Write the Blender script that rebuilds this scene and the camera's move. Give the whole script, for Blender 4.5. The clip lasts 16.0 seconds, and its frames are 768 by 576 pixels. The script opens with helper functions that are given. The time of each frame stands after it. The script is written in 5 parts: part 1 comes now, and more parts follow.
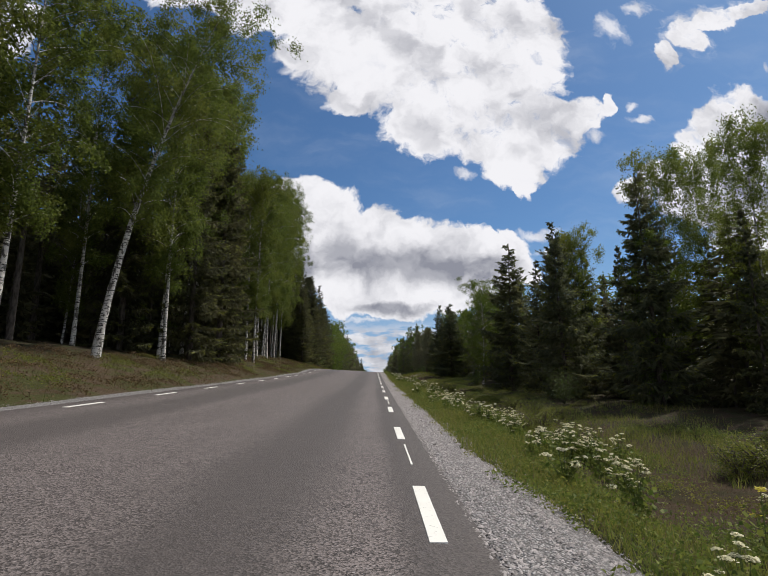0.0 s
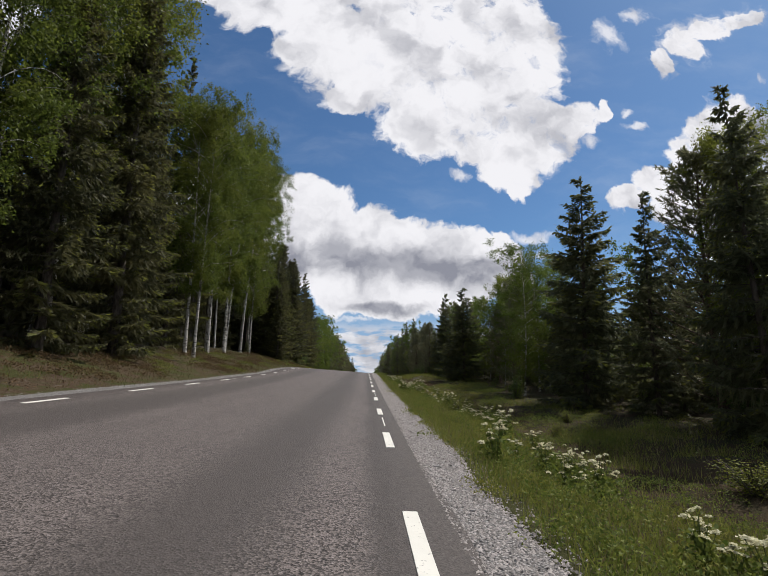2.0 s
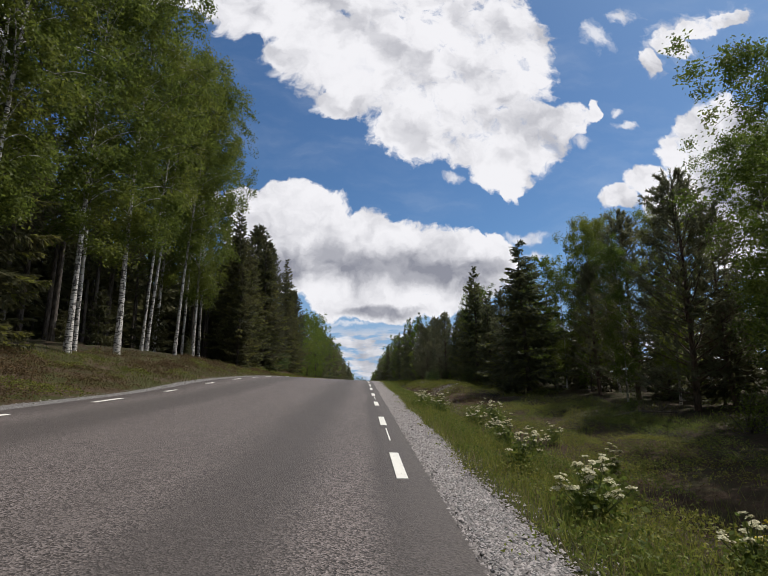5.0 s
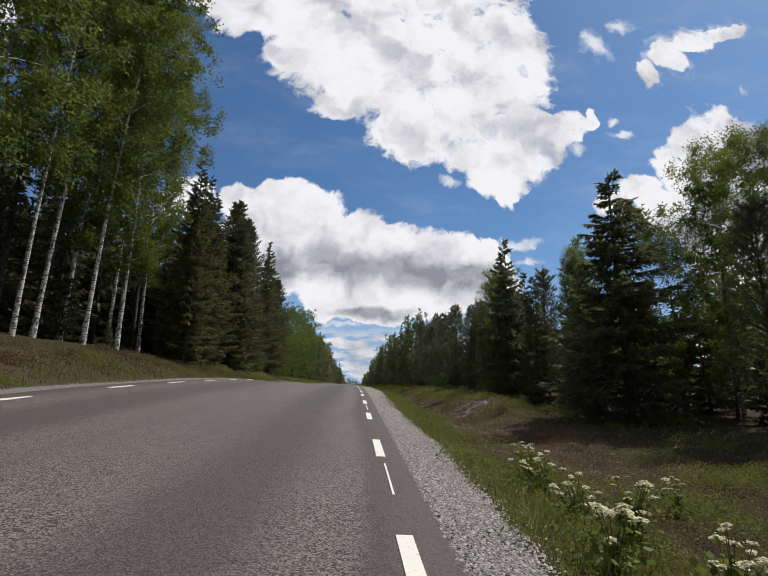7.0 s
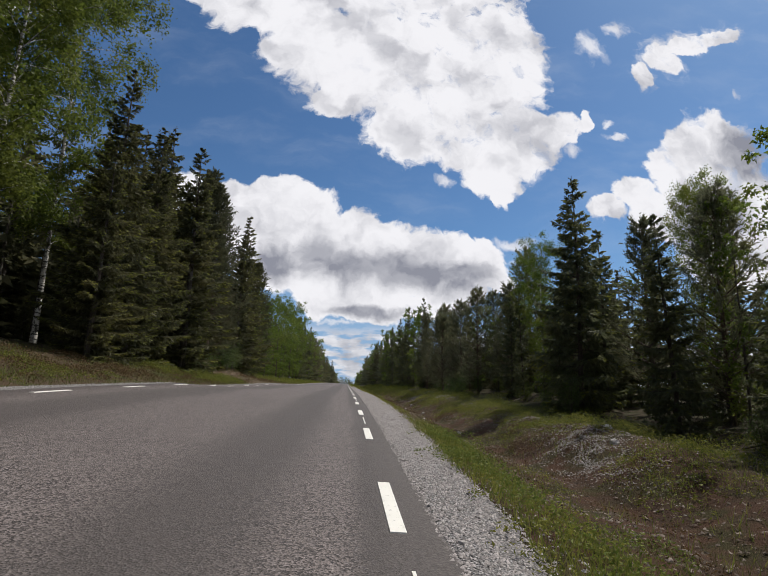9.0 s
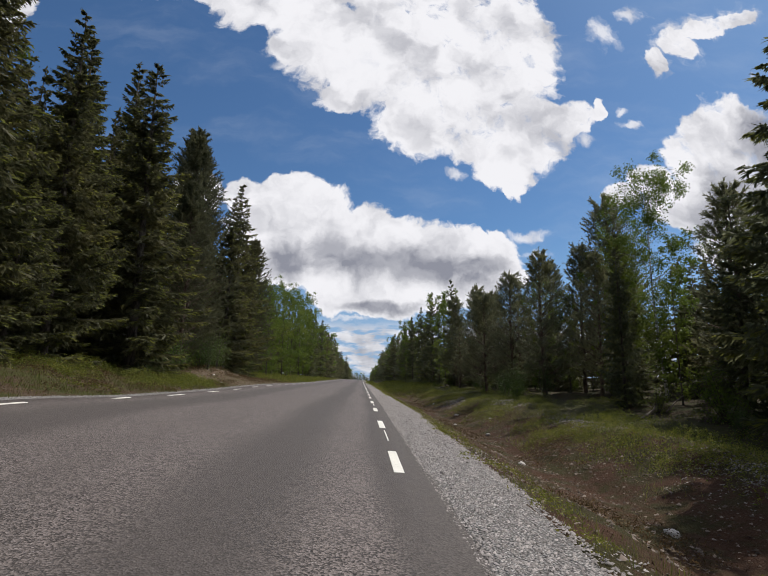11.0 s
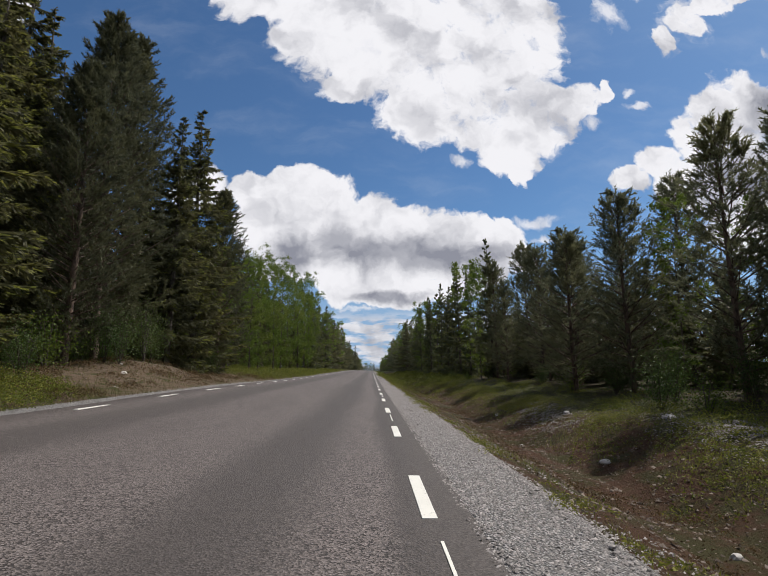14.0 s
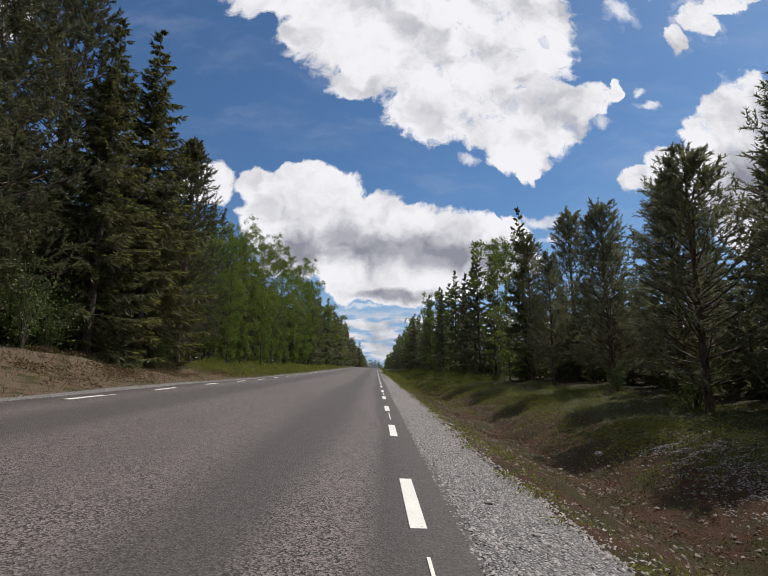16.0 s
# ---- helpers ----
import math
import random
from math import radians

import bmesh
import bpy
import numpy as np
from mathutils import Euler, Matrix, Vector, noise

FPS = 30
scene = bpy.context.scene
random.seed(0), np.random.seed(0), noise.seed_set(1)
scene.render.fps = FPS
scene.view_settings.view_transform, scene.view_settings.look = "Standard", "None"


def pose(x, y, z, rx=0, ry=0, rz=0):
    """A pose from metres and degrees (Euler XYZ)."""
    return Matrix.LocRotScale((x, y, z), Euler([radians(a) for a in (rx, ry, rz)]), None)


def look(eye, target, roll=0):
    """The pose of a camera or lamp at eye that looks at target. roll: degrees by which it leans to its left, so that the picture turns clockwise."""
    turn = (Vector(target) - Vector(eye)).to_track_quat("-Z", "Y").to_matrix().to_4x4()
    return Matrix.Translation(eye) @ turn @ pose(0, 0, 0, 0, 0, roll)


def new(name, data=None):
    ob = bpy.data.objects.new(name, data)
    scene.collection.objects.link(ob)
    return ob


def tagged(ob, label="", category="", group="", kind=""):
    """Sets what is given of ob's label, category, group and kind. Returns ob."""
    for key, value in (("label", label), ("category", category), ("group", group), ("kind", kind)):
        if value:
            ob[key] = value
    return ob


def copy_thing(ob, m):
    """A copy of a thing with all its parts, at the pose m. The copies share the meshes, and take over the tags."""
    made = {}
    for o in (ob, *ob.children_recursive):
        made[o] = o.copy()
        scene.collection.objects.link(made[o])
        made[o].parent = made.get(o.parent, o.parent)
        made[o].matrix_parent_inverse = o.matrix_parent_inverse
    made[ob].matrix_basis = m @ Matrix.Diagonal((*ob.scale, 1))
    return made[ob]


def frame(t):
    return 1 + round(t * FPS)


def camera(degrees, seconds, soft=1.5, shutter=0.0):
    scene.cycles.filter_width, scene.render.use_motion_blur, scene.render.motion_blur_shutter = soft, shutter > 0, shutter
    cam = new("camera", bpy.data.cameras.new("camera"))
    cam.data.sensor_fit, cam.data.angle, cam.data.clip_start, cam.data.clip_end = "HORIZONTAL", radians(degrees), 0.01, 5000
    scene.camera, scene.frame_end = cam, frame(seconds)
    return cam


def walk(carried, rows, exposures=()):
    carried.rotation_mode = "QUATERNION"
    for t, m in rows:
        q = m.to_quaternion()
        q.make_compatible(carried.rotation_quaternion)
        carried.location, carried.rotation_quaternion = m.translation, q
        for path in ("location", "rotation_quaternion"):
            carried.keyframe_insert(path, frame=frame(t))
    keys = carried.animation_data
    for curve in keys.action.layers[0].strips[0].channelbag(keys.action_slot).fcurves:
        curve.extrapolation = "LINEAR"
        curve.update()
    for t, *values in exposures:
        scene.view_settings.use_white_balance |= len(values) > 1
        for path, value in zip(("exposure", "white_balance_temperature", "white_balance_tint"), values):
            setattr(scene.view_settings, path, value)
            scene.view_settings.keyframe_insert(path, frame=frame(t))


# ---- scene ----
cam = camera(77.69, 16.0, soft=0.6)
PATH = [
    (0.0, 0.032, -0.082, 0.775, -1.13, 10.83, 0.34),
    (0.5, 0.035, 2.351, 0.846, -1.98, 10.72, 0.54),
    (1.0, 0.069, 4.764, 0.916, -1.56, 10.98, -0.14),
    (1.5, 0.042, 7.057, 0.977, -0.59, 10.85, 0.77),
    (2.0, 0.065, 9.480, 1.038, -2.21, 10.78, -0.79),
    (2.5, 0.021, 11.845, 1.106, -0.96, 10.77, 0.25),
    (3.0, -0.003, 14.040, 1.164, -2.04, 10.83, -0.07),
    (3.5, -0.028, 16.173, 1.228, -1.07, 10.94, 1.33),
    (4.0, 0.008, 18.345, 1.292, -2.47, 11.00, 0.32),
    (6.5, 0.052, 28.858, 1.636, -2.52, 11.48, 0.83),
    (7.0, 0.057, 30.755, 1.720, -3.57, 11.42, -0.86),
    (7.5, 0.041, 32.740, 1.802, -2.59, 11.53, -1.31),
    (8.0, 0.016, 34.694, 1.873, -0.49, 11.48, 1.34),
    (8.5, -0.020, 36.659, 1.945, -1.96, 11.41, 1.60),
    (9.0, 0.040, 38.749, 2.010, -4.42, 11.27, -1.33),
    (11.5, 0.010, 48.173, 2.253, -2.50, 10.47, -0.43),
    (12.0, 0.042, 49.944, 2.276, -2.62, 10.24, -0.37),
    (12.5, 0.045, 51.696, 2.300, -3.48, 10.06, -1.36),
    (13.0, 0.051, 53.394, 2.319, -1.85, 9.91, -1.04),
    (13.5, 0.026, 54.962, 2.327, -0.91, 9.72, 0.34),
    (14.0, 0.017, 56.582, 2.337, -1.52, 9.45, 0.68),
    (14.5, 0.087, 58.112, 2.337, -3.61, 9.40, -0.24),
    (15.0, 0.108, 59.642, 2.336, -4.08, 9.26, -0.80),
    (15.5, 0.138, 61.212, 2.336, -2.30, 9.20, -1.51),
    (16.0, 0.113, 62.820, 2.310, -0.96, 9.15, -0.23),
]
walk(cam, [(t, pose(x, y, z, 90 + p, r, w)) for t, x, y, z, w, p, r in PATH])

# ---- sky, sun, exposure ----
scene.view_settings.exposure = 0.0
SUN_AZ, SUN_EL = radians(58), radians(54)
to_sun = Vector((math.sin(SUN_AZ) * math.cos(SUN_EL), math.cos(SUN_AZ) * math.cos(SUN_EL), math.sin(SUN_EL)))
sun_data = bpy.data.lights.new("sun", "SUN")
sun_data.energy, sun_data.angle, sun_data.color = 3.75, radians(0.53), (1.0, 0.95, 0.87)
sun = new("sun", sun_data)
sun.matrix_world = look(to_sun * 60, (0, 0, 0))


class Graph:
    """Short hand for building node trees."""

    def __init__(self, tree):
        self.tree = tree
        tree.nodes.clear()

    def node(self, kind, **values):
        n = self.tree.nodes.new(kind)
        for key, value in values.items():
            setattr(n, key, value)
        return n

    def put(self, socket, value):
        if isinstance(value, bpy.types.NodeSocket):
            self.tree.links.new(value, socket)
        elif value is not None:
            socket.default_value = value

    def math(self, op, a, b=None, c=None, clamp=False):
        n = self.node("ShaderNodeMath", operation=op, use_clamp=clamp)
        for i, v in enumerate((a, b, c)):
            self.put(n.inputs[i], v)
        return n.outputs[0]

    def vec(self, op, a, b=None, out=0):
        n = self.node("ShaderNodeVectorMath", operation=op)
        self.put(n.inputs[0], a)
        self.put(n.inputs[1], b)
        return n.outputs[out]

    def step(self, v, lo, hi, a=0.0, b=1.0):
        n = self.node("ShaderNodeMapRange", interpolation_type="SMOOTHSTEP")
        for i, x in enumerate((v, lo, hi, a, b)):
            self.put(n.inputs[i], x)
        return n.outputs[0]

    def noise(self, v, scale, detail=4.0, rough=0.55, out=0, distortion=0.0):
        n = self.node("ShaderNodeTexNoise")
        self.put(n.inputs["Vector"], v)
        for key, x in (("Scale", scale), ("Detail", detail), ("Roughness", rough), ("Distortion", distortion)):
            n.inputs[key].default_value = x
        return n.outputs[out]

    def mix(self, f, a, b, blend="MIX"):
        n = self.node("ShaderNodeMix", data_type="RGBA", blend_type=blend)
        self.put(n.inputs[0], f)
        for i, x in ((6, a), (7, b)):
            self.put(n.inputs[i], x if isinstance(x, bpy.types.NodeSocket) else (*x, 1.0))
        return n.outputs[2]

    def split(self, v):
        n = self.node("ShaderNodeSeparateXYZ")
        self.put(n.inputs[0], v)
        return n.outputs

    def join(self, x, y, z):
        n = self.node("ShaderNodeCombineXYZ")
        for i, v in enumerate((x, y, z)):
            self.put(n.inputs[i], v)
        return n.outputs[0]


# clouds as soft lobes in the sky ahead: across, up, half width, half height, turn
BIG_CLOUD = [
    (-0.387, 0.924, 0.199, 0.062, 0.00),
    (-0.222, 0.881, 0.152, 0.081, 0.00),
    (-0.105, 0.787, 0.127, 0.125, 0.00),
    (0.033, 0.732, 0.150, 0.142, 0.00),
    (0.173, 0.756, 0.174, 0.170, 0.00),
    (0.326, 0.767, 0.129, 0.184, 0.00),
    (0.016, 0.989, 0.457, 0.155, 0.00),
    (0.130, 0.580, 0.124, 0.086, 0.00),
    (0.254, 0.577, 0.136, 0.099, 0.00),
    (0.378, 0.563, 0.113, 0.092, 0.00),
    (0.314, 0.473, 0.067, 0.065, 0.00),
    (0.335, 0.426, 0.029, 0.029, 0.00),
    (0.472, 0.592, 0.057, 0.056, 0.50),
    (0.539, 0.629, 0.021, 0.035, -0.50),
    (-0.060, 0.645, 0.068, 0.038, 0.00),
]
MIDDLE_CLOUD = [
    (-0.171, 0.384, 0.075, 0.063, 0.00),
    (-0.258, 0.390, 0.052, 0.050, 0.00),
    (-0.235, 0.305, 0.070, 0.080, 0.00),
    (-0.165, 0.240, 0.080, 0.075, 0.00),
    (-0.213, 0.351, 0.085, 0.079, 0.00),
    (-0.106, 0.338, 0.096, 0.079, 0.00),
    (0.000, 0.302, 0.096, 0.072, 0.00),
    (0.096, 0.289, 0.085, 0.066, 0.00),
    (0.201, 0.264, 0.096, 0.071, 0.00),
    (0.287, 0.262, 0.064, 0.066, 0.00),
    (-0.075, 0.227, 0.094, 0.054, 0.00),
    (0.061, 0.213, 0.158, 0.054, 0.00),
    (0.208, 0.204, 0.106, 0.043, 0.00),
    (0.315, 0.218, 0.048, 0.027, 0.00),
    (0.028, 0.161, 0.125, 0.036, 0.00),
    (-0.076, 0.169, 0.052, 0.042, 0.00),
    (0.153, 0.158, 0.094, 0.027, 0.00),
]
EDGE_CLOUDS = [
    (-0.845, 0.823, 0.068, 0.092, 0.00),
    (0.585, 0.397, 0.055, 0.033, 0.00),
    (0.657, 0.437, 0.062, 0.047, 0.00),
    (0.753, 0.507, 0.068, 0.091, 0.00),
    (0.867, 0.542, 0.115, 0.135, 0.00),
    (0.894, 0.432, 0.158, 0.166, 0.00),
    (0.799, 0.410, 0.101, 0.094, 0.00),
    (0.814, 0.567, 0.081, 0.087, 0.00),
    (0.717, 0.389, 0.100, 0.070, 0.00),
    (0.868, 0.294, 0.132, 0.090, 0.00),
    (-0.364, 0.388, 0.064, 0.057, 0.00),
    (0.708, 0.748, 0.026, 0.045, -0.30),
    (0.760, 0.806, 0.048, 0.040, -0.60),
    (0.825, 0.852, 0.063, 0.033, 0.30),
    (0.903, 0.884, 0.073, 0.028, 0.30),
]
WISPS = [
    (0.712, 0.755, 0.036, 0.066, -0.30),
    (0.758, 0.812, 0.060, 0.067, -0.60),
    (0.820, 0.861, 0.073, 0.049, 0.30),
    (0.904, 0.888, 0.085, 0.036, 0.30),
    (0.622, 0.598, 0.032, 0.011, 0.00),
    (0.367, 0.316, 0.076, 0.016, 0.00),
    (0.396, 0.276, 0.049, 0.013, 0.00),
    (0.219, 0.457, 0.033, 0.014, 0.00),
    (0.598, 0.634, 0.012, 0.010, 0.00),
    (0.569, 0.831, 0.048, 0.041, 0.00),
    (0.647, 0.884, 0.060, 0.025, 0.00),
    (0.707, 0.545, 0.029, 0.022, 0.00),
    (0.947, 0.725, 0.014, 0.013, 0.00),
    (-0.196, 0.717, 0.034, 0.018, 0.00),
    (0.501, 0.542, 0.034, 0.024, 0.00),
    (-0.025, 0.125, 0.062, 0.007, 0.00),
]
GREY_PARTS = [
    (0.020, 0.246, 0.180, 0.054, 0.00),
    (0.146, 0.227, 0.180, 0.045, 0.00),
    (0.253, 0.236, 0.074, 0.033, 0.00),
    (0.038, 0.148, 0.114, 0.015, 0.00),
    (-0.075, 0.271, 0.063, 0.044, 0.00),
    (0.848, 0.433, 0.102, 0.089, 0.00),
    (0.781, 0.364, 0.089, 0.058, 0.00),
    (0.955, 0.560, 0.110, 0.095, 0.00),
    (-0.170, 0.235, 0.080, 0.050, 0.00),
]


def make_sky():
    world = bpy.data.worlds.new("sky")
    scene.world = world
    world.use_nodes = True
    g = Graph(world.node_tree)
    way = g.node("ShaderNodeTexCoord").outputs["Generated"]
    x, y, z = g.split(way)
    ahead = g.math("MAXIMUM", y, 0.08)
    u, v = g.math("DIVIDE", x, ahead), g.math("DIVIDE", z, ahead)
    flat = g.join(u, v, 0.0)

    warp = g.vec("SUBTRACT", g.noise(flat, 5.0, 3.0, 0.55, out=1), (0.5, 0.5, 0.5))
    warp = g.vec("MULTIPLY", warp, (0.10, 0.085, 0.0))
    warp2 = g.vec("SUBTRACT", g.noise(flat, 17.0, 4.0, 0.6, out=1), (0.5, 0.5, 0.5))
    warp2 = g.vec("MULTIPLY", warp2, (0.05, 0.045, 0.0))
    bent = g.vec("ADD", flat, g.vec("ADD", warp, warp2))

    def lobes(rows, base, soft):
        field = None
        for cu, cv, ru, rv, turn in rows:
            m = g.node("ShaderNodeMapping", vector_type="TEXTURE")
            g.put(m.inputs["Vector"], base)
            m.inputs["Location"].default_value = (cu, cv, 0)
            m.inputs["Rotation"].default_value = (0, 0, turn)
            m.inputs["Scale"].default_value = (ru, rv, 1)
            far = g.vec("LENGTH", m.outputs[0], out=1)
            field = far if field is None else g.math("SMOOTH_MIN", field, far, soft)
        return g.math("SUBTRACT", 1.0, field)

    fluff = g.math("SUBTRACT", g.noise(bent, 9.0, 9.0, 0.62), 0.5)
    fine = g.math("SUBTRACT", g.noise(bent, 34.0, 6.0, 0.6), 0.5)
    rough = g.math("ADD", g.math("MULTIPLY", fluff, 1.0), g.math("MULTIPLY", fine, 0.55))

    big = g.math("ADD", lobes(BIG_CLOUD, bent, 0.12), rough)
    mid = g.math("ADD", lobes(MIDDLE_CLOUD, bent, 0.08), g.math("MULTIPLY", rough, 0.8))
    edge = g.math("ADD", lobes(EDGE_CLOUDS, bent, 0.08), g.math("MULTIPLY", rough, 0.9))
    thin = g.math("ADD", lobes(WISPS, bent, 0.02), g.math("MULTIPLY", rough, 2.4))
    cover = g.math("MAXIMUM", g.step(big, -0.04, 0.20), g.step(mid, -0.04, 0.14))
    cover = g.math("MAXIMUM", cover, g.step(edge, -0.02, 0.18))
    cover = g.math("MAXIMUM", cover, g.step(thin, 0.0, 0.9, 0.0, 0.8))

    # rows of small cumulus low over the road
    low = g.noise(g.vec("MULTIPLY", flat, (13.0, 46.0, 0.0)), 1.0, 6.0, 0.55)
    rows = g.math("MULTIPLY", g.step(v, -0.02, 0.01), g.step(v, 0.125, 0.085))
    cover = g.math("MAXIMUM", cover, g.math("MULTIPLY", rows, g.step(low, 0.40, 0.52, 0.0, 0.95)))

    # unseen sky behind and beside the view, made cloudier to brighten the trees' near sides
    high = g.math("MAXIMUM", z, 0.06)
    plane = g.join(g.math("DIVIDE", x, high), g.math("DIVIDE", y, high), 3.0)
    around = g.step(g.noise(plane, 0.9, 7.0, 0.55), 0.40, 0.53)
    front = g.math("MULTIPLY", g.step(y, 0.35, 0.5), g.step(g.math("ABSOLUTE", u), 1.3, 1.15))
    front = g.math("MULTIPLY", front, g.step(v, 1.5, 1.3))
    m = g.node("ShaderNodeMix", data_type="FLOAT")
    g.put(m.inputs[0], front)
    g.put(m.inputs[2], around)
    g.put(m.inputs[3], cover)
    cover = m.outputs[0]

    # grey undersides
    grey = g.step(g.math("ADD", lobes(GREY_PARTS, bent, 0.2), g.math("MULTIPLY", rough, 0.9)), -0.25, 0.75)
    grey = g.math("MULTIPLY", grey, front)
    here = g.noise(bent, 7.0, 4.0, 0.5)
    relief = g.math("SUBTRACT", g.noise(g.vec("ADD", bent, (0.022, 0.036, 0.0)), 7.0, 4.0, 0.5), here)
    lumps = g.noise(g.vec("ADD", flat, g.vec("MULTIPLY", warp2, (1.6, 1.6, 0.0))), 7.5, 5.0, 0.6)
    soft_shade = g.math("ADD", g.step(relief, -0.03, 0.16, 0.0, 0.34), g.step(lumps, 0.44, 0.70, 0.0, 0.30))
    shade = g.math("ADD", g.math("MULTIPLY", grey, 0.78), soft_shade, clamp=True)
    banks = g.noise(g.vec("MULTIPLY", flat, (9.0, 34.0, 0.0)), 1.0, 4.0, 0.5)
    shade = g.math("ADD", shade, g.math("MULTIPLY", g.step(v, 0.135, 0.09), g.step(banks, 0.35, 0.65, 0.08, 0.55)), clamp=True)
    body = g.mix(shade, (0.90, 0.895, 0.93), (0.275, 0.285, 0.34))
    torn = g.step(g.noise(bent, 13.0, 8.0, 0.64), 0.54, 0.68, 0.0, 0.4)
    torn = g.math("MULTIPLY", torn, g.math("MULTIPLY", g.step(v, 0.42, 0.55), g.step(u, -0.1, 0.2)))
    cover = g.math("MULTIPLY", cover, g.math("SUBTRACT", 1.0, torn))

    sky = g.node("ShaderNodeTexSky", sky_type="NISHITA")
    sky.sun_disc, sky.sun_elevation, sky.sun_rotation = False, SUN_EL, SUN_AZ
    sky.air_density, sky.dust_density, sky.ozone_density = 1.0, 0.6, 2.0
    blue = g.mix(1.0, sky.outputs[0], (0.0500, 0.0705, 0.0880), "MULTIPLY")
    veil = g.noise(g.vec("MULTIPLY", bent, (2.0, 6.0, 0.0)), 1.2, 5.0, 0.6)
    blue = g.mix(g.step(veil, 0.45, 0.85, 0.0, 0.22), blue, (0.62, 0.68, 0.78))
    blue = g.mix(g.step(v, 0.34, 0.06, 0.0, 0.9), blue, (0.27, 0.43, 0.66))
    out = g.node("ShaderNodeBackground")
    g.put(out.inputs["Color"], g.mix(cover, blue, body))
    out.inputs["Strength"].default_value = 1.0
    g.tree.links.new(out.outputs[0], g.node("ShaderNodeOutputWorld").inputs[0])


make_sky()


# ---- materials ----
def material(name):
    m = bpy.data.materials.new(name)
    m.use_nodes = True
    return m, Graph(m.node_tree)


def finish(g, color, rough=0.8, bump=None, strength=0.3, distance=0.02, through_light=0.0, spec=0.3):
    b = g.node("ShaderNodeBsdfPrincipled")
    g.put(b.inputs["Base Color"], color if isinstance(color, bpy.types.NodeSocket) else (*color, 1.0))
    g.put(b.inputs["Roughness"], rough)
    b.inputs["Specular IOR Level"].default_value = spec
    if bump is not None:
        n = g.node("ShaderNodeBump")
        n.inputs["Strength"].default_value, n.inputs["Distance"].default_value = strength, distance
        g.put(n.inputs["Height"], bump)
        g.tree.links.new(n.outputs[0], b.inputs["Normal"])
    last = b.outputs[0]
    if through_light:
        t = g.node("ShaderNodeBsdfTranslucent")
        g.put(t.inputs[0], color if isinstance(color, bpy.types.NodeSocket) else (*color, 1.0))
        mx = g.node("ShaderNodeMixShader")
        mx.inputs[0].default_value = through_light
        g.tree.links.new(last, mx.inputs[1])
        g.tree.links.new(t.outputs[0], mx.inputs[2])
        last = mx.outputs[0]
    g.tree.links.new(last, g.node("ShaderNodeOutputMaterial").inputs[0])


def place_of(g):
    return g.node("ShaderNodeNewGeometry").outputs["Position"]


def island(g):
    return g.node("ShaderNodeNewGeometry").outputs["Random Per Island"]


def one_of_many(g):
    return g.node("ShaderNodeObjectInfo").outputs["Random"]


def leaf_material(name, dark, light, warm, through_light=0.35, rough=0.55):
    m, g = material(name)
    c = g.mix(g.step(island(g), 0.0, 1.0), dark, light)
    patch = g.noise(place_of(g), 0.45, 3.0)
    c = g.mix(g.step(patch, 0.42, 0.68, 0.0, 0.7), c, warm)
    c = g.mix(g.math("MULTIPLY", one_of_many(g), 0.35), c, dark)
    finish(g, c, rough, through_light=through_light, spec=0.25)
    return m


BIRCH_LEAF = leaf_material("birch_leaf", (0.072, 0.102, 0.018), (0.162, 0.202, 0.036), (0.188, 0.195, 0.036), 0.56)
YOUNG_BIRCH = leaf_material("young_birch_leaf", (0.105, 0.140, 0.024), (0.205, 0.250, 0.042), (0.23, 0.24, 0.045), 0.6)
GREEN_LEAF = leaf_material("bright_leaf", (0.080, 0.125, 0.020), (0.165, 0.225, 0.036), (0.20, 0.22, 0.04), 0.5)
SPRUCE_LEAF = leaf_material("spruce_needles", (0.066, 0.071, 0.037), (0.130, 0.128, 0.062), (0.150, 0.137, 0.054), 0.46, 0.6)
TALL_PINE = leaf_material("tall_pine_needles", (0.070, 0.078, 0.045), (0.140, 0.142, 0.078), (0.150, 0.142, 0.062), 0.45, 0.55)
YOUNG_SPRUCE = leaf_material("young_spruce_needles", (0.085, 0.098, 0.056), (0.165, 0.180, 0.098), (0.18, 0.175, 0.08), 0.55, 0.6)
# young shoots, lightened further to stand in for sunlit branch tips
SPRUCE_TIP = leaf_material("lit_spruce_shoots", (0.125, 0.145, 0.034), (0.240, 0.250, 0.054), (0.25, 0.24, 0.06), 0.5, 0.6)
PINE_LEAF = leaf_material("pine_needles", (0.118, 0.128, 0.078), (0.225, 0.230, 0.130), (0.235, 0.225, 0.10), 0.56, 0.55)
BUSH_LEAF = leaf_material("bush_leaf", (0.045, 0.085, 0.02), (0.10, 0.15, 0.04), (0.12, 0.14, 0.04), 0.35)


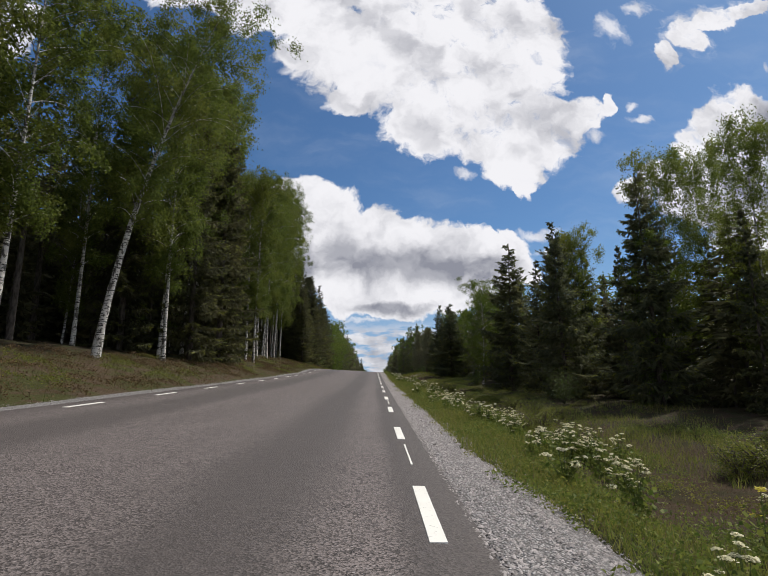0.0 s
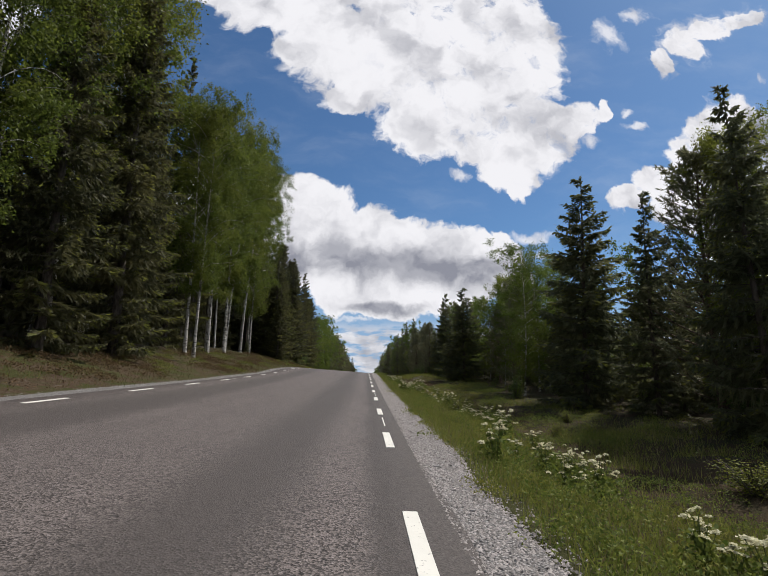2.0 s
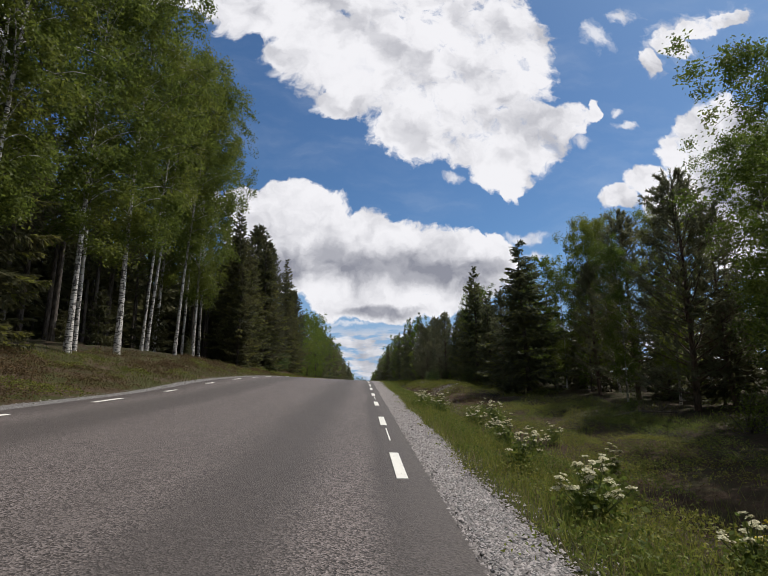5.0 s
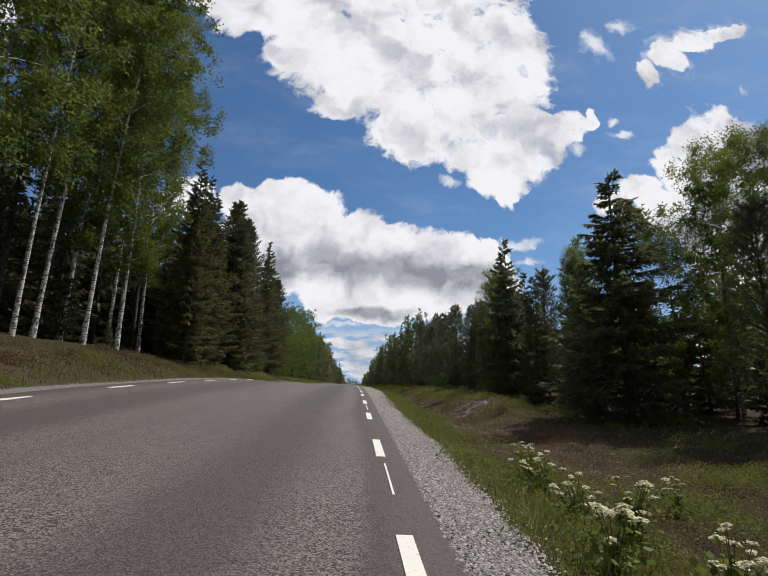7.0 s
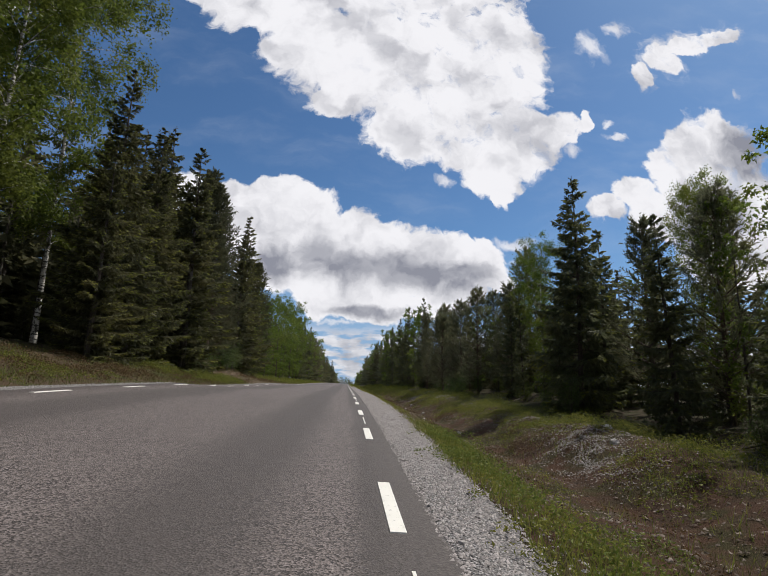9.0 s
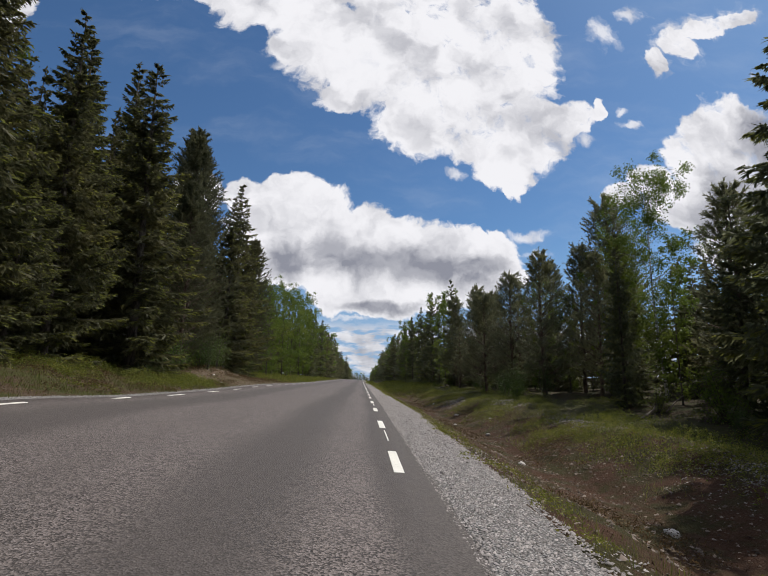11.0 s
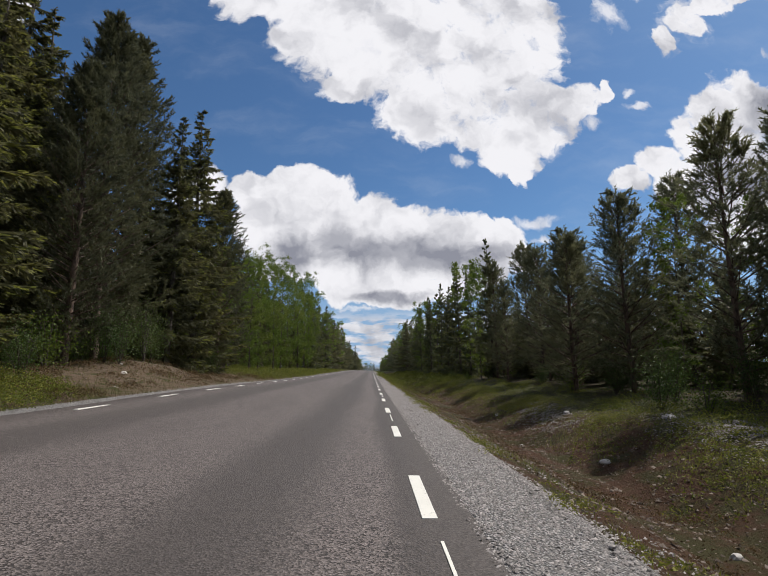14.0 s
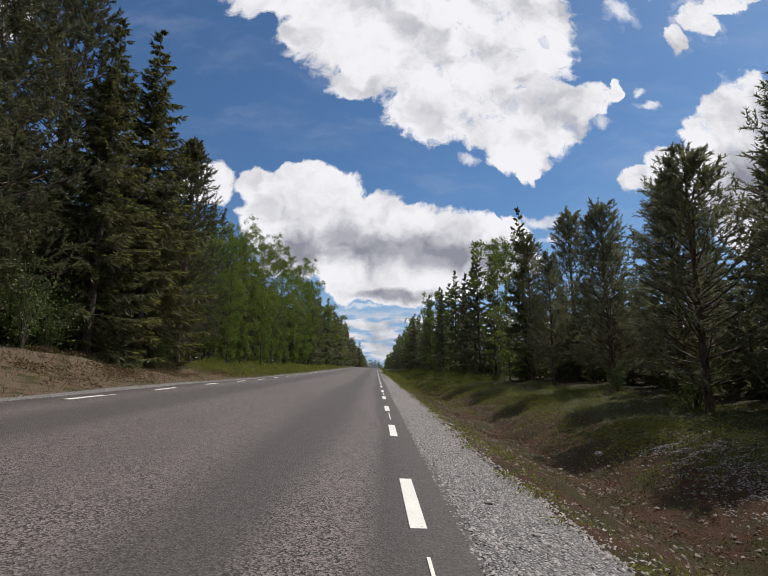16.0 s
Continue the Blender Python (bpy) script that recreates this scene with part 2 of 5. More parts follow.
def birch_bark():
    m, g = material("birch_bark")
    p = place_of(g)
    x, y, z = g.split(p)
    rings = g.noise(g.vec("MULTIPLY", p, (5.0, 5.0, 26.0)), 1.0, 4.0, 0.6)
    marks = g.step(rings, 0.525, 0.575)
    rough_base = g.noise(g.vec("MULTIPLY", p, (9.0, 9.0, 3.0)), 1.0, 5.0, 0.65)
    c = g.mix(g.noise(p, 3.0), (0.40, 0.38, 0.345), (0.64, 0.62, 0.58))
    c = g.mix(marks, c, (0.045, 0.04, 0.036))
    c = g.mix(g.step(rough_base, 0.52, 0.59, 0.0, 0.9), c, (0.05, 0.045, 0.04))
    finish(g, c, 0.75, rings, 0.5, 0.01)
    return m


def dark_bark(name, a, b):
    m, g = material(name)
    p = place_of(g)
    plates = g.noise(g.vec("MULTIPLY", p, (14.0, 14.0, 4.0)), 1.0, 6.0, 0.65)
    c = g.mix(g.step(plates, 0.35, 0.65), a, b)
    c = g.mix(g.step(g.noise(p, 2.2), 0.5, 0.75, 0.0, 0.5), c, (0.09, 0.095, 0.075))
    finish(g, c, 0.9, plates, 0.8, 0.03)
    return m


BIRCH_BARK = birch_bark()
SPRUCE_BARK = dark_bark("spruce_bark", (0.045, 0.036, 0.03), (0.13, 0.11, 0.095))
PINE_BARK = dark_bark("pine_bark", (0.05, 0.035, 0.028), (0.17, 0.12, 0.09))


def asphalt():
    m, g = material("asphalt")
    p = place_of(g)
    x, y, z = g.split(p)
    grit = g.node("ShaderNodeTexVoronoi")
    g.put(grit.inputs["Vector"], p)
    grit.inputs["Scale"].default_value = 105.0
    tone = g.split(grit.outputs["Color"])[0]
    c = g.mix(g.step(tone, 0.05, 1.0), (0.0213, 0.0178, 0.0168), (0.208, 0.1752, 0.165))
    chips = g.node("ShaderNodeTexVoronoi")
    g.put(chips.inputs["Vector"], p)
    chips.inputs["Scale"].default_value = 58.0
    pale = g.split(chips.outputs["Color"])[1]
    c = g.mix(g.math("MULTIPLY", g.step(pale, 0.72, 0.95), g.step(chips.outputs["Distance"], 0.42, 0.30, 0.0, 0.7)), c, (0.35, 0.305, 0.29))
    c = g.mix(g.step(g.noise(p, 170.0, 2.0), 0.58, 0.75, 0.0, 0.6), c, (0.31, 0.27, 0.257))
    c = g.mix(g.step(g.noise(p, 2.1, 5.0, 0.65), 0.40, 0.68, 0.0, 0.28), c, (0.140, 0.119, 0.112))
    # worn wheel tracks run lengthwise, a dark binder band between them
    wob = g.math("MULTIPLY", g.math("SUBTRACT", g.noise(g.vec("MULTIPLY", p, (0.6, 0.12, 0.0)), 1.0, 3.0), 0.5), 0.5)
    xs = g.math("ADD", x, wob)
    band = g.math("MULTIPLY", g.step(xs, -1.35, -0.8), g.step(xs, -0.1, -0.55))
    band2 = g.math("MULTIPLY", g.step(xs, -4.3, -3.7), g.step(xs, -2.7, -3.2))
    rim = g.step(xs, 0.02, 0.22)
    dark = g.math("MAXIMUM", g.math("MAXIMUM", g.math("MULTIPLY", band, 0.8), g.math("MULTIPLY", band2, 0.7)), g.math("MULTIPLY", rim, 0.85))
    c = g.mix(g.math("MULTIPLY", dark, 0.88), c, (0.057, 0.049, 0.046))
    blot = g.noise(g.vec("MULTIPLY", p, (1.2, 0.22, 1.0)), 1.0, 5.0, 0.6)
    c = g.mix(g.step(blot, 0.42, 0.75, 0.0, 0.35), c, (0.072, 0.061, 0.057))
    h = g.math("ADD", grit.outputs["Distance"], g.math("MULTIPLY", g.noise(p, 160.0, 3.0), 0.6))
    finish(g, c, 0.72, h, 0.55, 0.006, spec=0.3)
    return m


def paint():
    m, g = material("road_paint")
    p = place_of(g)
    wear = g.noise(p, 38.0, 6.0, 0.65)
    c = g.mix(g.noise(p, 5.0), (0.66, 0.64, 0.58), (0.82, 0.80, 0.74))
    c = g.mix(g.step(wear, 0.60, 0.70, 0.0, 0.75), c, (0.16, 0.15, 0.145))
    finish(g, c, 0.6, wear, 0.3, 0.004)
    return m


def gravel_bed():
    m, g = material("gravel_bed")
    p = place_of(g)
    v = g.node("ShaderNodeTexVoronoi")
    g.put(v.inputs["Vector"], p)
    v.inputs["Scale"].default_value = 60.0
    tone = g.split(v.outputs["Color"])[0]
    c = g.mix(tone, (0.18, 0.170, 0.165), (0.44, 0.42, 0.41))
    c = g.mix(g.step(v.outputs["Distance"], 0.26, 0.6, 0.0, 0.8), c, (0.11, 0.103, 0.10))
    finish(g, c, 0.85, v.outputs["Distance"], 1.0, -0.02)
    return m


def stone(name, a, b, per_island=True):
    m, g = material(name)
    p = place_of(g)
    r = island(g) if per_island else one_of_many(g)
    c = g.mix(r, a, b)
    c = g.mix(g.step(g.noise(p, 42.0, 5.0, 0.6), 0.5, 0.75, 0.0, 0.35), c, (0.16, 0.15, 0.145))
    finish(g, c, 0.85, g.noise(p, 60.0, 4.0), 0.4, 0.006)
    return m


def soil():
    """Verges, ditch, banks and forest floor."""
    m, g = material("ground_cover")
    p = place_of(g)
    x, y, z = g.split(p)
    big = g.noise(p, 0.55, 5.0, 0.6)
    mid = g.noise(p, 3.2, 6.0, 0.65)
    fine = g.noise(p, 26.0, 6.0, 0.7)
    grass = g.mix(mid, (0.030, 0.034, 0.012), (0.078, 0.078, 0.028))
    grass = g.mix(g.step(fine, 0.5, 0.7, 0.0, 0.6), grass, (0.115, 0.105, 0.05))
    earth = g.mix(mid, (0.029, 0.0155, 0.010), (0.102, 0.054, 0.032))
    earth = g.mix(g.step(fine, 0.60, 0.76, 0.0, 0.85), earth, (0.19, 0.155, 0.130))
    earth = g.mix(g.step(g.noise(p, 1.4, 5.0, 0.65), 0.46, 0.60, 0.0, 0.75), earth, (0.040, 0.042, 0.014))
    # forest litter, darkened in colour for shade the thin woods don't cast
    litter = g.mix(fine, (0.022, 0.016, 0.011), (0.078, 0.056, 0.035))
    litter = g.mix(g.step(mid, 0.44, 0.60, 0.0, 0.8), litter, (0.034, 0.042, 0.014))
    edge = g.math("ADD", x, g.math("MULTIPLY", g.math("SUBTRACT", big, 0.5), 2.4))
    yy = g.math("ADD", y, g.math("MULTIPLY", g.math("SUBTRACT", mid, 0.5), 9.0))
    near_edge = g.step(yy, 34.0, 46.0, 1.5, 0.2)
    in_ditch = g.math("MULTIPLY", g.step(g.math("SUBTRACT", edge, near_edge), 0.0, 0.7), g.step(edge, 5.4, 4.2))
    in_ditch = g.math("MULTIPLY", in_ditch, g.step(yy, 33.0, 41.0, 0.5, 1.0))
    in_ditch = g.math("MULTIPLY", in_ditch, g.step(mid, 0.36, 0.52, 0.45, 1.0))
    # dead litter towards the trees, with their shade painted into its colour
    shaded_litter = g.mix(fine, (0.020, 0.014, 0.009), (0.085, 0.060, 0.038))
    shaded_litter = g.mix(g.step(mid, 0.43, 0.57, 0.0, 0.85), shaded_litter, (0.030, 0.035, 0.013))
    beyond = g.math("MULTIPLY", g.step(edge, 1.7, 2.4), g.step(yy, 52.0, 44.0))
    c = g.mix(beyond, grass, shaded_litter)
    c = g.mix(in_ditch, c, earth)
    bank = g.math("MULTIPLY", g.step(edge, -5.0, -5.6), g.step(mid, 0.30, 0.50, 0.55, 1.0))
    brown = g.mix(fine, (0.034, 0.022, 0.013), (0.115, 0.078, 0.048))
    brown = g.mix(g.step(g.noise(p, 9.0, 5.0, 0.7), 0.54, 0.66, 0.0, 0.8), brown, (0.150, 0.122, 0.098))
    moss = g.mix(fine, (0.024, 0.032, 0.008), (0.080, 0.084, 0.022))
    brown = g.mix(g.step(g.noise(p, 1.1, 5.0, 0.65), 0.45, 0.55, 0.0, 0.85), brown, moss)
    c = g.mix(bank, c, brown)
    mound = g.math("MULTIPLY", g.step(yy, 66.0, 70.0), g.step(yy, 92.0, 84.0))
    sand = g.mix(fine, (0.085, 0.058, 0.038), (0.190, 0.140, 0.098))
    c = g.mix(g.math("MULTIPLY", mound, g.math("MULTIPLY", g.step(edge, -5.0, -5.6), g.step(mid, 0.40, 0.52))), c, sand)
    woods = g.math("MAXIMUM", g.step(edge, -8.6, -9.6), g.step(edge, 6.2, 7.4))
    c = g.mix(woods, c, litter)
    far = g.step(y, 150.0, 260.0)
    c = g.mix(far, c, (0.06, 0.085, 0.025))
    h = g.math("ADD", fine, g.math("MULTIPLY", g.noise(p, 90.0, 3.0), 0.4))
    finish(g, c, 0.95, h, 0.8, 0.05, spec=0.15)
    return m


def plain_leafy(name, a, b, through_light=0.3):
    m, g = material(name)
    c = g.mix(island(g), a, b)
    finish(g, c, 0.6, through_light=through_light, spec=0.2)
    return m


ASPHALT, PAINT, BED, GROUND = asphalt(), paint(), gravel_bed(), soil()
GRAVEL = stone("crushed_granite", (0.150, 0.136, 0.131), (0.385, 0.352, 0.340))
RUBBLE = stone("ditch_rubble", (0.034, 0.021, 0.014), (0.22, 0.175, 0.145))
SPILL = stone("spilled_gravel", (0.12, 0.108, 0.100), (0.30, 0.272, 0.255))
SINGLE = stone("single_stone", (0.15, 0.137, 0.13), (0.40, 0.37, 0.355), False)
ROCK = stone("ditch_stone", (0.36, 0.34, 0.32), (0.58, 0.55, 0.52), False)
GRASS = plain_leafy("grass_blade", (0.106, 0.142, 0.025), (0.275, 0.276, 0.070), 0.45)
LITTER = plain_leafy("dead_leaf", (0.05, 0.030, 0.018), (0.19, 0.115, 0.065), 0.15)
DRY = plain_leafy("dry_grass", (0.16, 0.13, 0.06), (0.30, 0.25, 0.13), 0.25)
# darker copies of grass and straw, the bank's tree shade put into the colour
BANK_GRASS = plain_leafy("bank_grass_blade", (0.065, 0.095, 0.018), (0.17, 0.18, 0.045), 0.35)
BANK_DRY = plain_leafy("bank_straw", (0.09, 0.07, 0.035), (0.19, 0.15, 0.08), 0.2)
HERB = plain_leafy("herb_leaf", (0.076, 0.118, 0.022), (0.220, 0.248, 0.052), 0.42)
MEADOW_LEAF = plain_leafy("meadow_leaf", (0.113, 0.133, 0.024), (0.268, 0.260, 0.056), 0.42)
BERRY = plain_leafy("berry_shrub", (0.075, 0.105, 0.018), (0.225, 0.225, 0.040), 0.4)
HEATH = plain_leafy("heath_leaf", (0.060, 0.042, 0.020), (0.170, 0.110, 0.052), 0.3)
PETAL = plain_leafy("umbel_flower", (0.56, 0.53, 0.33), (0.80, 0.77, 0.56), 0.25)
YELLOW = plain_leafy("yellow_flower", (0.50, 0.42, 0.03), (0.65, 0.55, 0.06), 0.25)
STALK = plain_leafy("green_stalk", (0.07, 0.10, 0.03), (0.12, 0.15, 0.05), 0.15)
TWIG = dark_bark("twig_bark", (0.05, 0.04, 0.03), (0.12, 0.10, 0.085))


# ---- shape of the land ----
KNOT_Y = [-65, -5, 5, 15, 25, 35, 45, 55, 65, 75, 85, 95, 105, 150, 190, 260, 420, 700, 1600]
KNOT_Z = [-1.7, -0.15, 0.14, 0.42, 0.72, 1.08, 1.42, 1.55, 1.55, 1.52, 1.51, 1.50, 1.50, 1.50, 1.46, 0.9, -2.0, -5.0, -8.0]
EDGE_L, EDGE_R = -5.0, 0.54


def road_z(y):
    """Height of the road along the line at its margin; smooth between the knots."""
    ys = np.asarray(y, float)
    tang = np.gradient(np.array(KNOT_Z), np.array(KNOT_Y, float))
    i = np.clip(np.searchsorted(KNOT_Y, ys) - 1, 0, len(KNOT_Y) - 2)
    y0, y1 = np.array(KNOT_Y, float)[i], np.array(KNOT_Y, float)[i + 1]
    z0, z1 = np.array(KNOT_Z)[i], np.array(KNOT_Z)[i + 1]
    d = y1 - y0
    f = np.clip((ys - y0) / d, 0, 1)
    return (2 * f**3 - 3 * f**2 + 1) * z0 + (f**3 - 2 * f**2 + f) * d * tang[i] + (3 * f**2 - 2 * f**3) * z1 + (f**3 - f**2) * d * tang[i + 1]


def smooth(v, lo, hi):
    f = np.clip((np.asarray(v, float) - lo) / (hi - lo), 0, 1)
    return f * f * (3 - 2 * f)


def fall(y):
    """The road's cross fall, steeper over the crest."""
    return 0.0376 + 0.024 * smooth(y, 33, 40) * (1 - smooth(y, 53, 58)) + 0.011 * smooth(y, 63, 70) * (1 - smooth(y, 76, 84))


def cross(x, y):
    return -fall(y) * (np.asarray(x, float) - 0.31)


def land_z(x, y):
    """Height of verges, ditch, banks and forest floor, without the small bumps."""
    x, y = np.broadcast_arrays(np.asarray(x, float), np.asarray(y, float))
    late = smooth(y, 38, 47)
    gentle = np.interp(x, [0.5, 0.9, 1.5, 2.6, 3.6, 5.0, 7.0, 12, 40], [0, -0.03, -0.20, -0.50, -0.60, -0.52, -0.42, -0.3, 0.1])
    ditch = np.interp(x, [0.5, 1.1, 1.7, 2.4, 3.1, 3.9, 4.8, 6.0, 8.0, 12, 40], [0, -0.04, -0.28, -0.62, -0.74, -0.48, -0.25, -0.16, 0.05, 0.2, 0.5])
    ditch = ditch - 0.35 * smooth(x, 4.5, 6.5) * (1 - smooth(y, 48, 62))
    right = gentle * (1 - late) + ditch * late
    steep = np.interp(x, [-60, -14, -10.5, -9, -7.5, -5.6, -5.0], [2.0, 1.65, 1.22, 0.86, 0.50, 0.03, 0.0])
    low = np.interp(x, [-60, -14, -10.5, -9, -7.5, -5.6, -5.0], [1.4, 1.0, 0.70, 0.45, 0.22, 0.02, 0.0])
    flat = smooth(y, 58, 68)
    left = steep * (1 - flat) + low * flat + cross(-5.0, y)
    z = np.where(x > 0.5, right + cross(0.54, y), np.where(x < -5.0, left, cross(x, y)))
    hump = 0.50 * np.exp(-((x + 8.3) / 1.5) ** 2 - ((y - 74) / 4.0) ** 2) + 0.16 * np.exp(-((x - 4.3) / 0.8) ** 2 - ((y - 47) / 2.4) ** 2)
    hump = hump + 0.10 * np.exp(-((x - 5.2) / 0.9) ** 2 - ((y - 64) / 3.0) ** 2)
    return road_z(y) + z + hump


def ground_at(x, y):
    z = float(land_z(x, y))
    off = min(max(x - 1.0, 0), 1) if x > 0 else min(max(-5.6 - x, 0), 1)
    return z + off * 0.10 * noise.noise((x * 0.9, y * 0.9, 0.0)) + off * 0.05 * noise.noise((x * 2.7, y * 2.7, 7.0)) + off * 0.028 * noise.noise((x * 6.5, y * 6.5, 3.0))


def ground_many(x, y):
    """The same for many places at once."""
    off = np.where(x > 0, np.clip(x - 1.0, 0, 1), np.clip(-5.6 - x, 0, 1))
    n1 = np.array([noise.noise((a, b, 0.0)) for a, b in zip((x * 0.9).tolist(), (y * 0.9).tolist())])
    n2 = np.array([noise.noise((a, b, 7.0)) for a, b in zip((x * 2.7).tolist(), (y * 2.7).tolist())])
    n3 = np.array([noise.noise((a, b, 3.0)) for a, b in zip((x * 6.5).tolist(), (y * 6.5).tolist())])
    return land_z(x, y) + off * (0.10 * n1 + 0.05 * n2 + 0.028 * n3)


# ---- building helpers ----
def mesh_of(name, verts, faces, mats, index=None, soft=False):
    me = bpy.data.meshes.new(name)
    me.from_pydata([tuple(v) for v in verts], [], faces)
    for m in mats:
        me.materials.append(m)
    if index is not None:
        me.polygons.foreach_set("material_index", np.asarray(index, np.int32))
    if soft:
        me.polygons.foreach_set("use_smooth", np.ones(len(faces), bool))
    me.update()
    return me


def mesh_from_arrays(name, pts, n, mats, index=None):
    """pts: (faces, n, 3) corners of loose faces with n corners each."""
    pts = np.asarray(pts, np.float32)
    k = len(pts)
    me = bpy.data.meshes.new(name)
    me.vertices.add(k * n)
    me.vertices.foreach_set("co", pts.reshape(-1))
    me.loops.add(k * n)
    me.loops.foreach_set("vertex_index", np.arange(k * n, dtype=np.int32))
    me.polygons.add(k)
    me.polygons.foreach_set("loop_start", np.arange(0, k * n, n, dtype=np.int32))
    me.polygons.foreach_set("loop_total", np.full(k, n, np.int32))
    for m in mats:
        me.materials.append(m)
    if index is not None:
        me.polygons.foreach_set("material_index", np.asarray(index, np.int32))
    me.update(calc_edges=True)
    return me


def part_of(name, me, parent, label=""):
    ob = new(name, me)
    ob.parent = parent
    return tagged(ob, label=label)


class Tubes:
    """Collects tapered tubes into one mesh."""

    def __init__(self):
        self.v, self.f = [], []

    def add(self, points, radii, sides=6, cap=True):
        points = [Vector(p) for p in points]
        start = len(self.v)
        for i, p in enumerate(points):
            d = (points[min(i + 1, len(points) - 1)] - points[max(i - 1, 0)]).normalized()
            a = d.cross(Vector((0.31, 0.95, 0.05))).normalized()
            b = d.cross(a)
            for k in range(sides):
                t = 2 * math.pi * k / sides
                self.v.append(p + (a * math.cos(t) + b * math.sin(t)) * radii[i])
        for i in range(len(points) - 1):
            for k in range(sides):
                q = start + i * sides
                self.f.append((q + k, q + (k + 1) % sides, q + sides + (k + 1) % sides, q + sides + k))

    def mesh(self, name, mat):
        return mesh_of(name, self.v, self.f, [mat], soft=True)


def unit(v):
    return v / np.maximum(np.linalg.norm(v, axis=-1, keepdims=True), 1e-6)


def leaf_quads(rng, at, size, drop=0.35):
    """Rhombic leaves at the points, turned at random, tips mostly hanging."""
    k = len(at)
    tip = unit(rng.normal(size=(k, 3)) * (0.8, 0.8, 0.6) + (0, 0, -drop))
    side = unit(np.cross(tip, rng.normal(size=(k, 3))))
    s = (size * rng.uniform(0.7, 1.25, k))[:, None]
    mid = at + tip * s * 0.45
    return np.stack([at, mid + side * s * 0.38, at + tip * s, mid - side * s * 0.38], axis=1)


def needles(rng, at, way, length, width):
    """Slim three-cornered sprays from the points along the given ways."""
    k = len(at)
    side = unit(np.cross(way, rng.normal(size=(k, 3))))
    w = (width * rng.uniform(0.7, 1.3, k))[:, None]
    ln = (length * rng.uniform(0.75, 1.25, k))[:, None]
    return np.stack([at + side * w * 0.5, at - side * w * 0.5, at + way * ln], axis=1)


# ---- tree models: (trunk mesh, crown mesh) with the base at the origin ----
def birch_arrays(rng, h, spread, limbs, per_limb, leaves, size, clear, lean=0.0, slim=True, girth=1.0):
    t = Tubes()
    bend = rng.uniform(-0.25, 0.25, 2)
    spine = [(lean * h * (s**1.3) * 0.25 + bend[0] * math.sin(3 * s), bend[1] * math.sin(2.4 * s + 0.5), h * s) for s in np.linspace(0, 0.97, 13)]
    r0 = (0.0042 * h + 0.022) * girth
    t.add(spine, [r0 * (1.25 if i == 0 else 1) * (1 - 0.93 * (i / 12) ** 0.9) for i in range(13)], 9)
    sp = np.array(spine)
    tips = []
    for i in range(limbs):
        f = clear + (1 - clear) * ((i + rng.uniform(0, 0.8)) / limbs) ** 0.9
        f = min(f, 0.96)
        at = np.array([np.interp(f * 0.97 * h, sp[:, 2], sp[:, j]) for j in range(3)])
        az = i * 2.4 + rng.uniform(-0.5, 0.5)
        g = (f - clear) / (1 - clear)
        reach = spread * (0.25 + 0.75 * math.sin(math.pi * min(0.22 + 0.74 * (1 - g), 1))) * rng.uniform(0.7, 1.15)
        rise = reach * rng.uniform(0.55, 1.1)
        out = np.array([math.cos(az), math.sin(az), 0])
        pts = [at + out * reach * s + np.array([0, 0, rise * (1.5 * s - 1.0 * s * s)]) for s in np.linspace(0, 1, 6)]
        t.add(pts, [r0 / girth * 0.24 * (1 - 0.8 * g) * (1 - 0.85 * s) + 0.004 for s in np.linspace(0, 1, 6)], 5)
        pts = np.array(pts)
        for k in range(per_limb):
            if k % 3 == 0:
                s = rng.uniform(0.22, 1.0) ** 0.75
                p = np.array([np.interp(s, np.linspace(0, 1, 6), pts[:, j]) for j in range(3)])
                p = p + rng.normal(size=3) * (0.32, 0.32, 0.26) * (0.35 + reach * 0.42)
            tips.append(p + rng.normal(size=3) * (0.10, 0.10, 0.07) * (0.5 + 0.05 * h))
    for k in range(per_limb * 2):
        tips.append(sp[-1] + rng.normal(size=3) * (0.35, 0.35, 0.5) + (0, 0, -0.5))
    tips = np.array(tips)
    ln = np.where(rng.uniform(0, 1, len(tips)) < 0.3, rng.uniform(0.6, 1.2, len(tips)), rng.uniform(0.12, 0.5, len(tips))) * (0.5 + 0.03 * h)
    puff = (0.045 + 0.0062 * h) * rng.uniform(0.6, 1.3, (len(tips), 1, 1))
    drift = rng.normal(size=(len(tips), 3)) * (0.28, 0.28, 0.12) + (0, 0, -1)
    s = rng.uniform(0, 1, (len(tips), leaves))
    at = tips[:, None] + drift[:, None] * (s * ln[:, None])[..., None] + rng.normal(size=(len(tips), leaves, 3)) * (1.0, 1.0, 0.8) * puff
    q = leaf_quads(rng, at.reshape(-1, 3), size)
    return t, np.stack([q[:, 0] * 0.8 + q[:, 1] * 0.2, q[:, 1] * 0.1 + q[:, 3] * 0.9, q[:, 2] * 0.8 + q[:, 1] * 0.2], axis=1) if slim else q


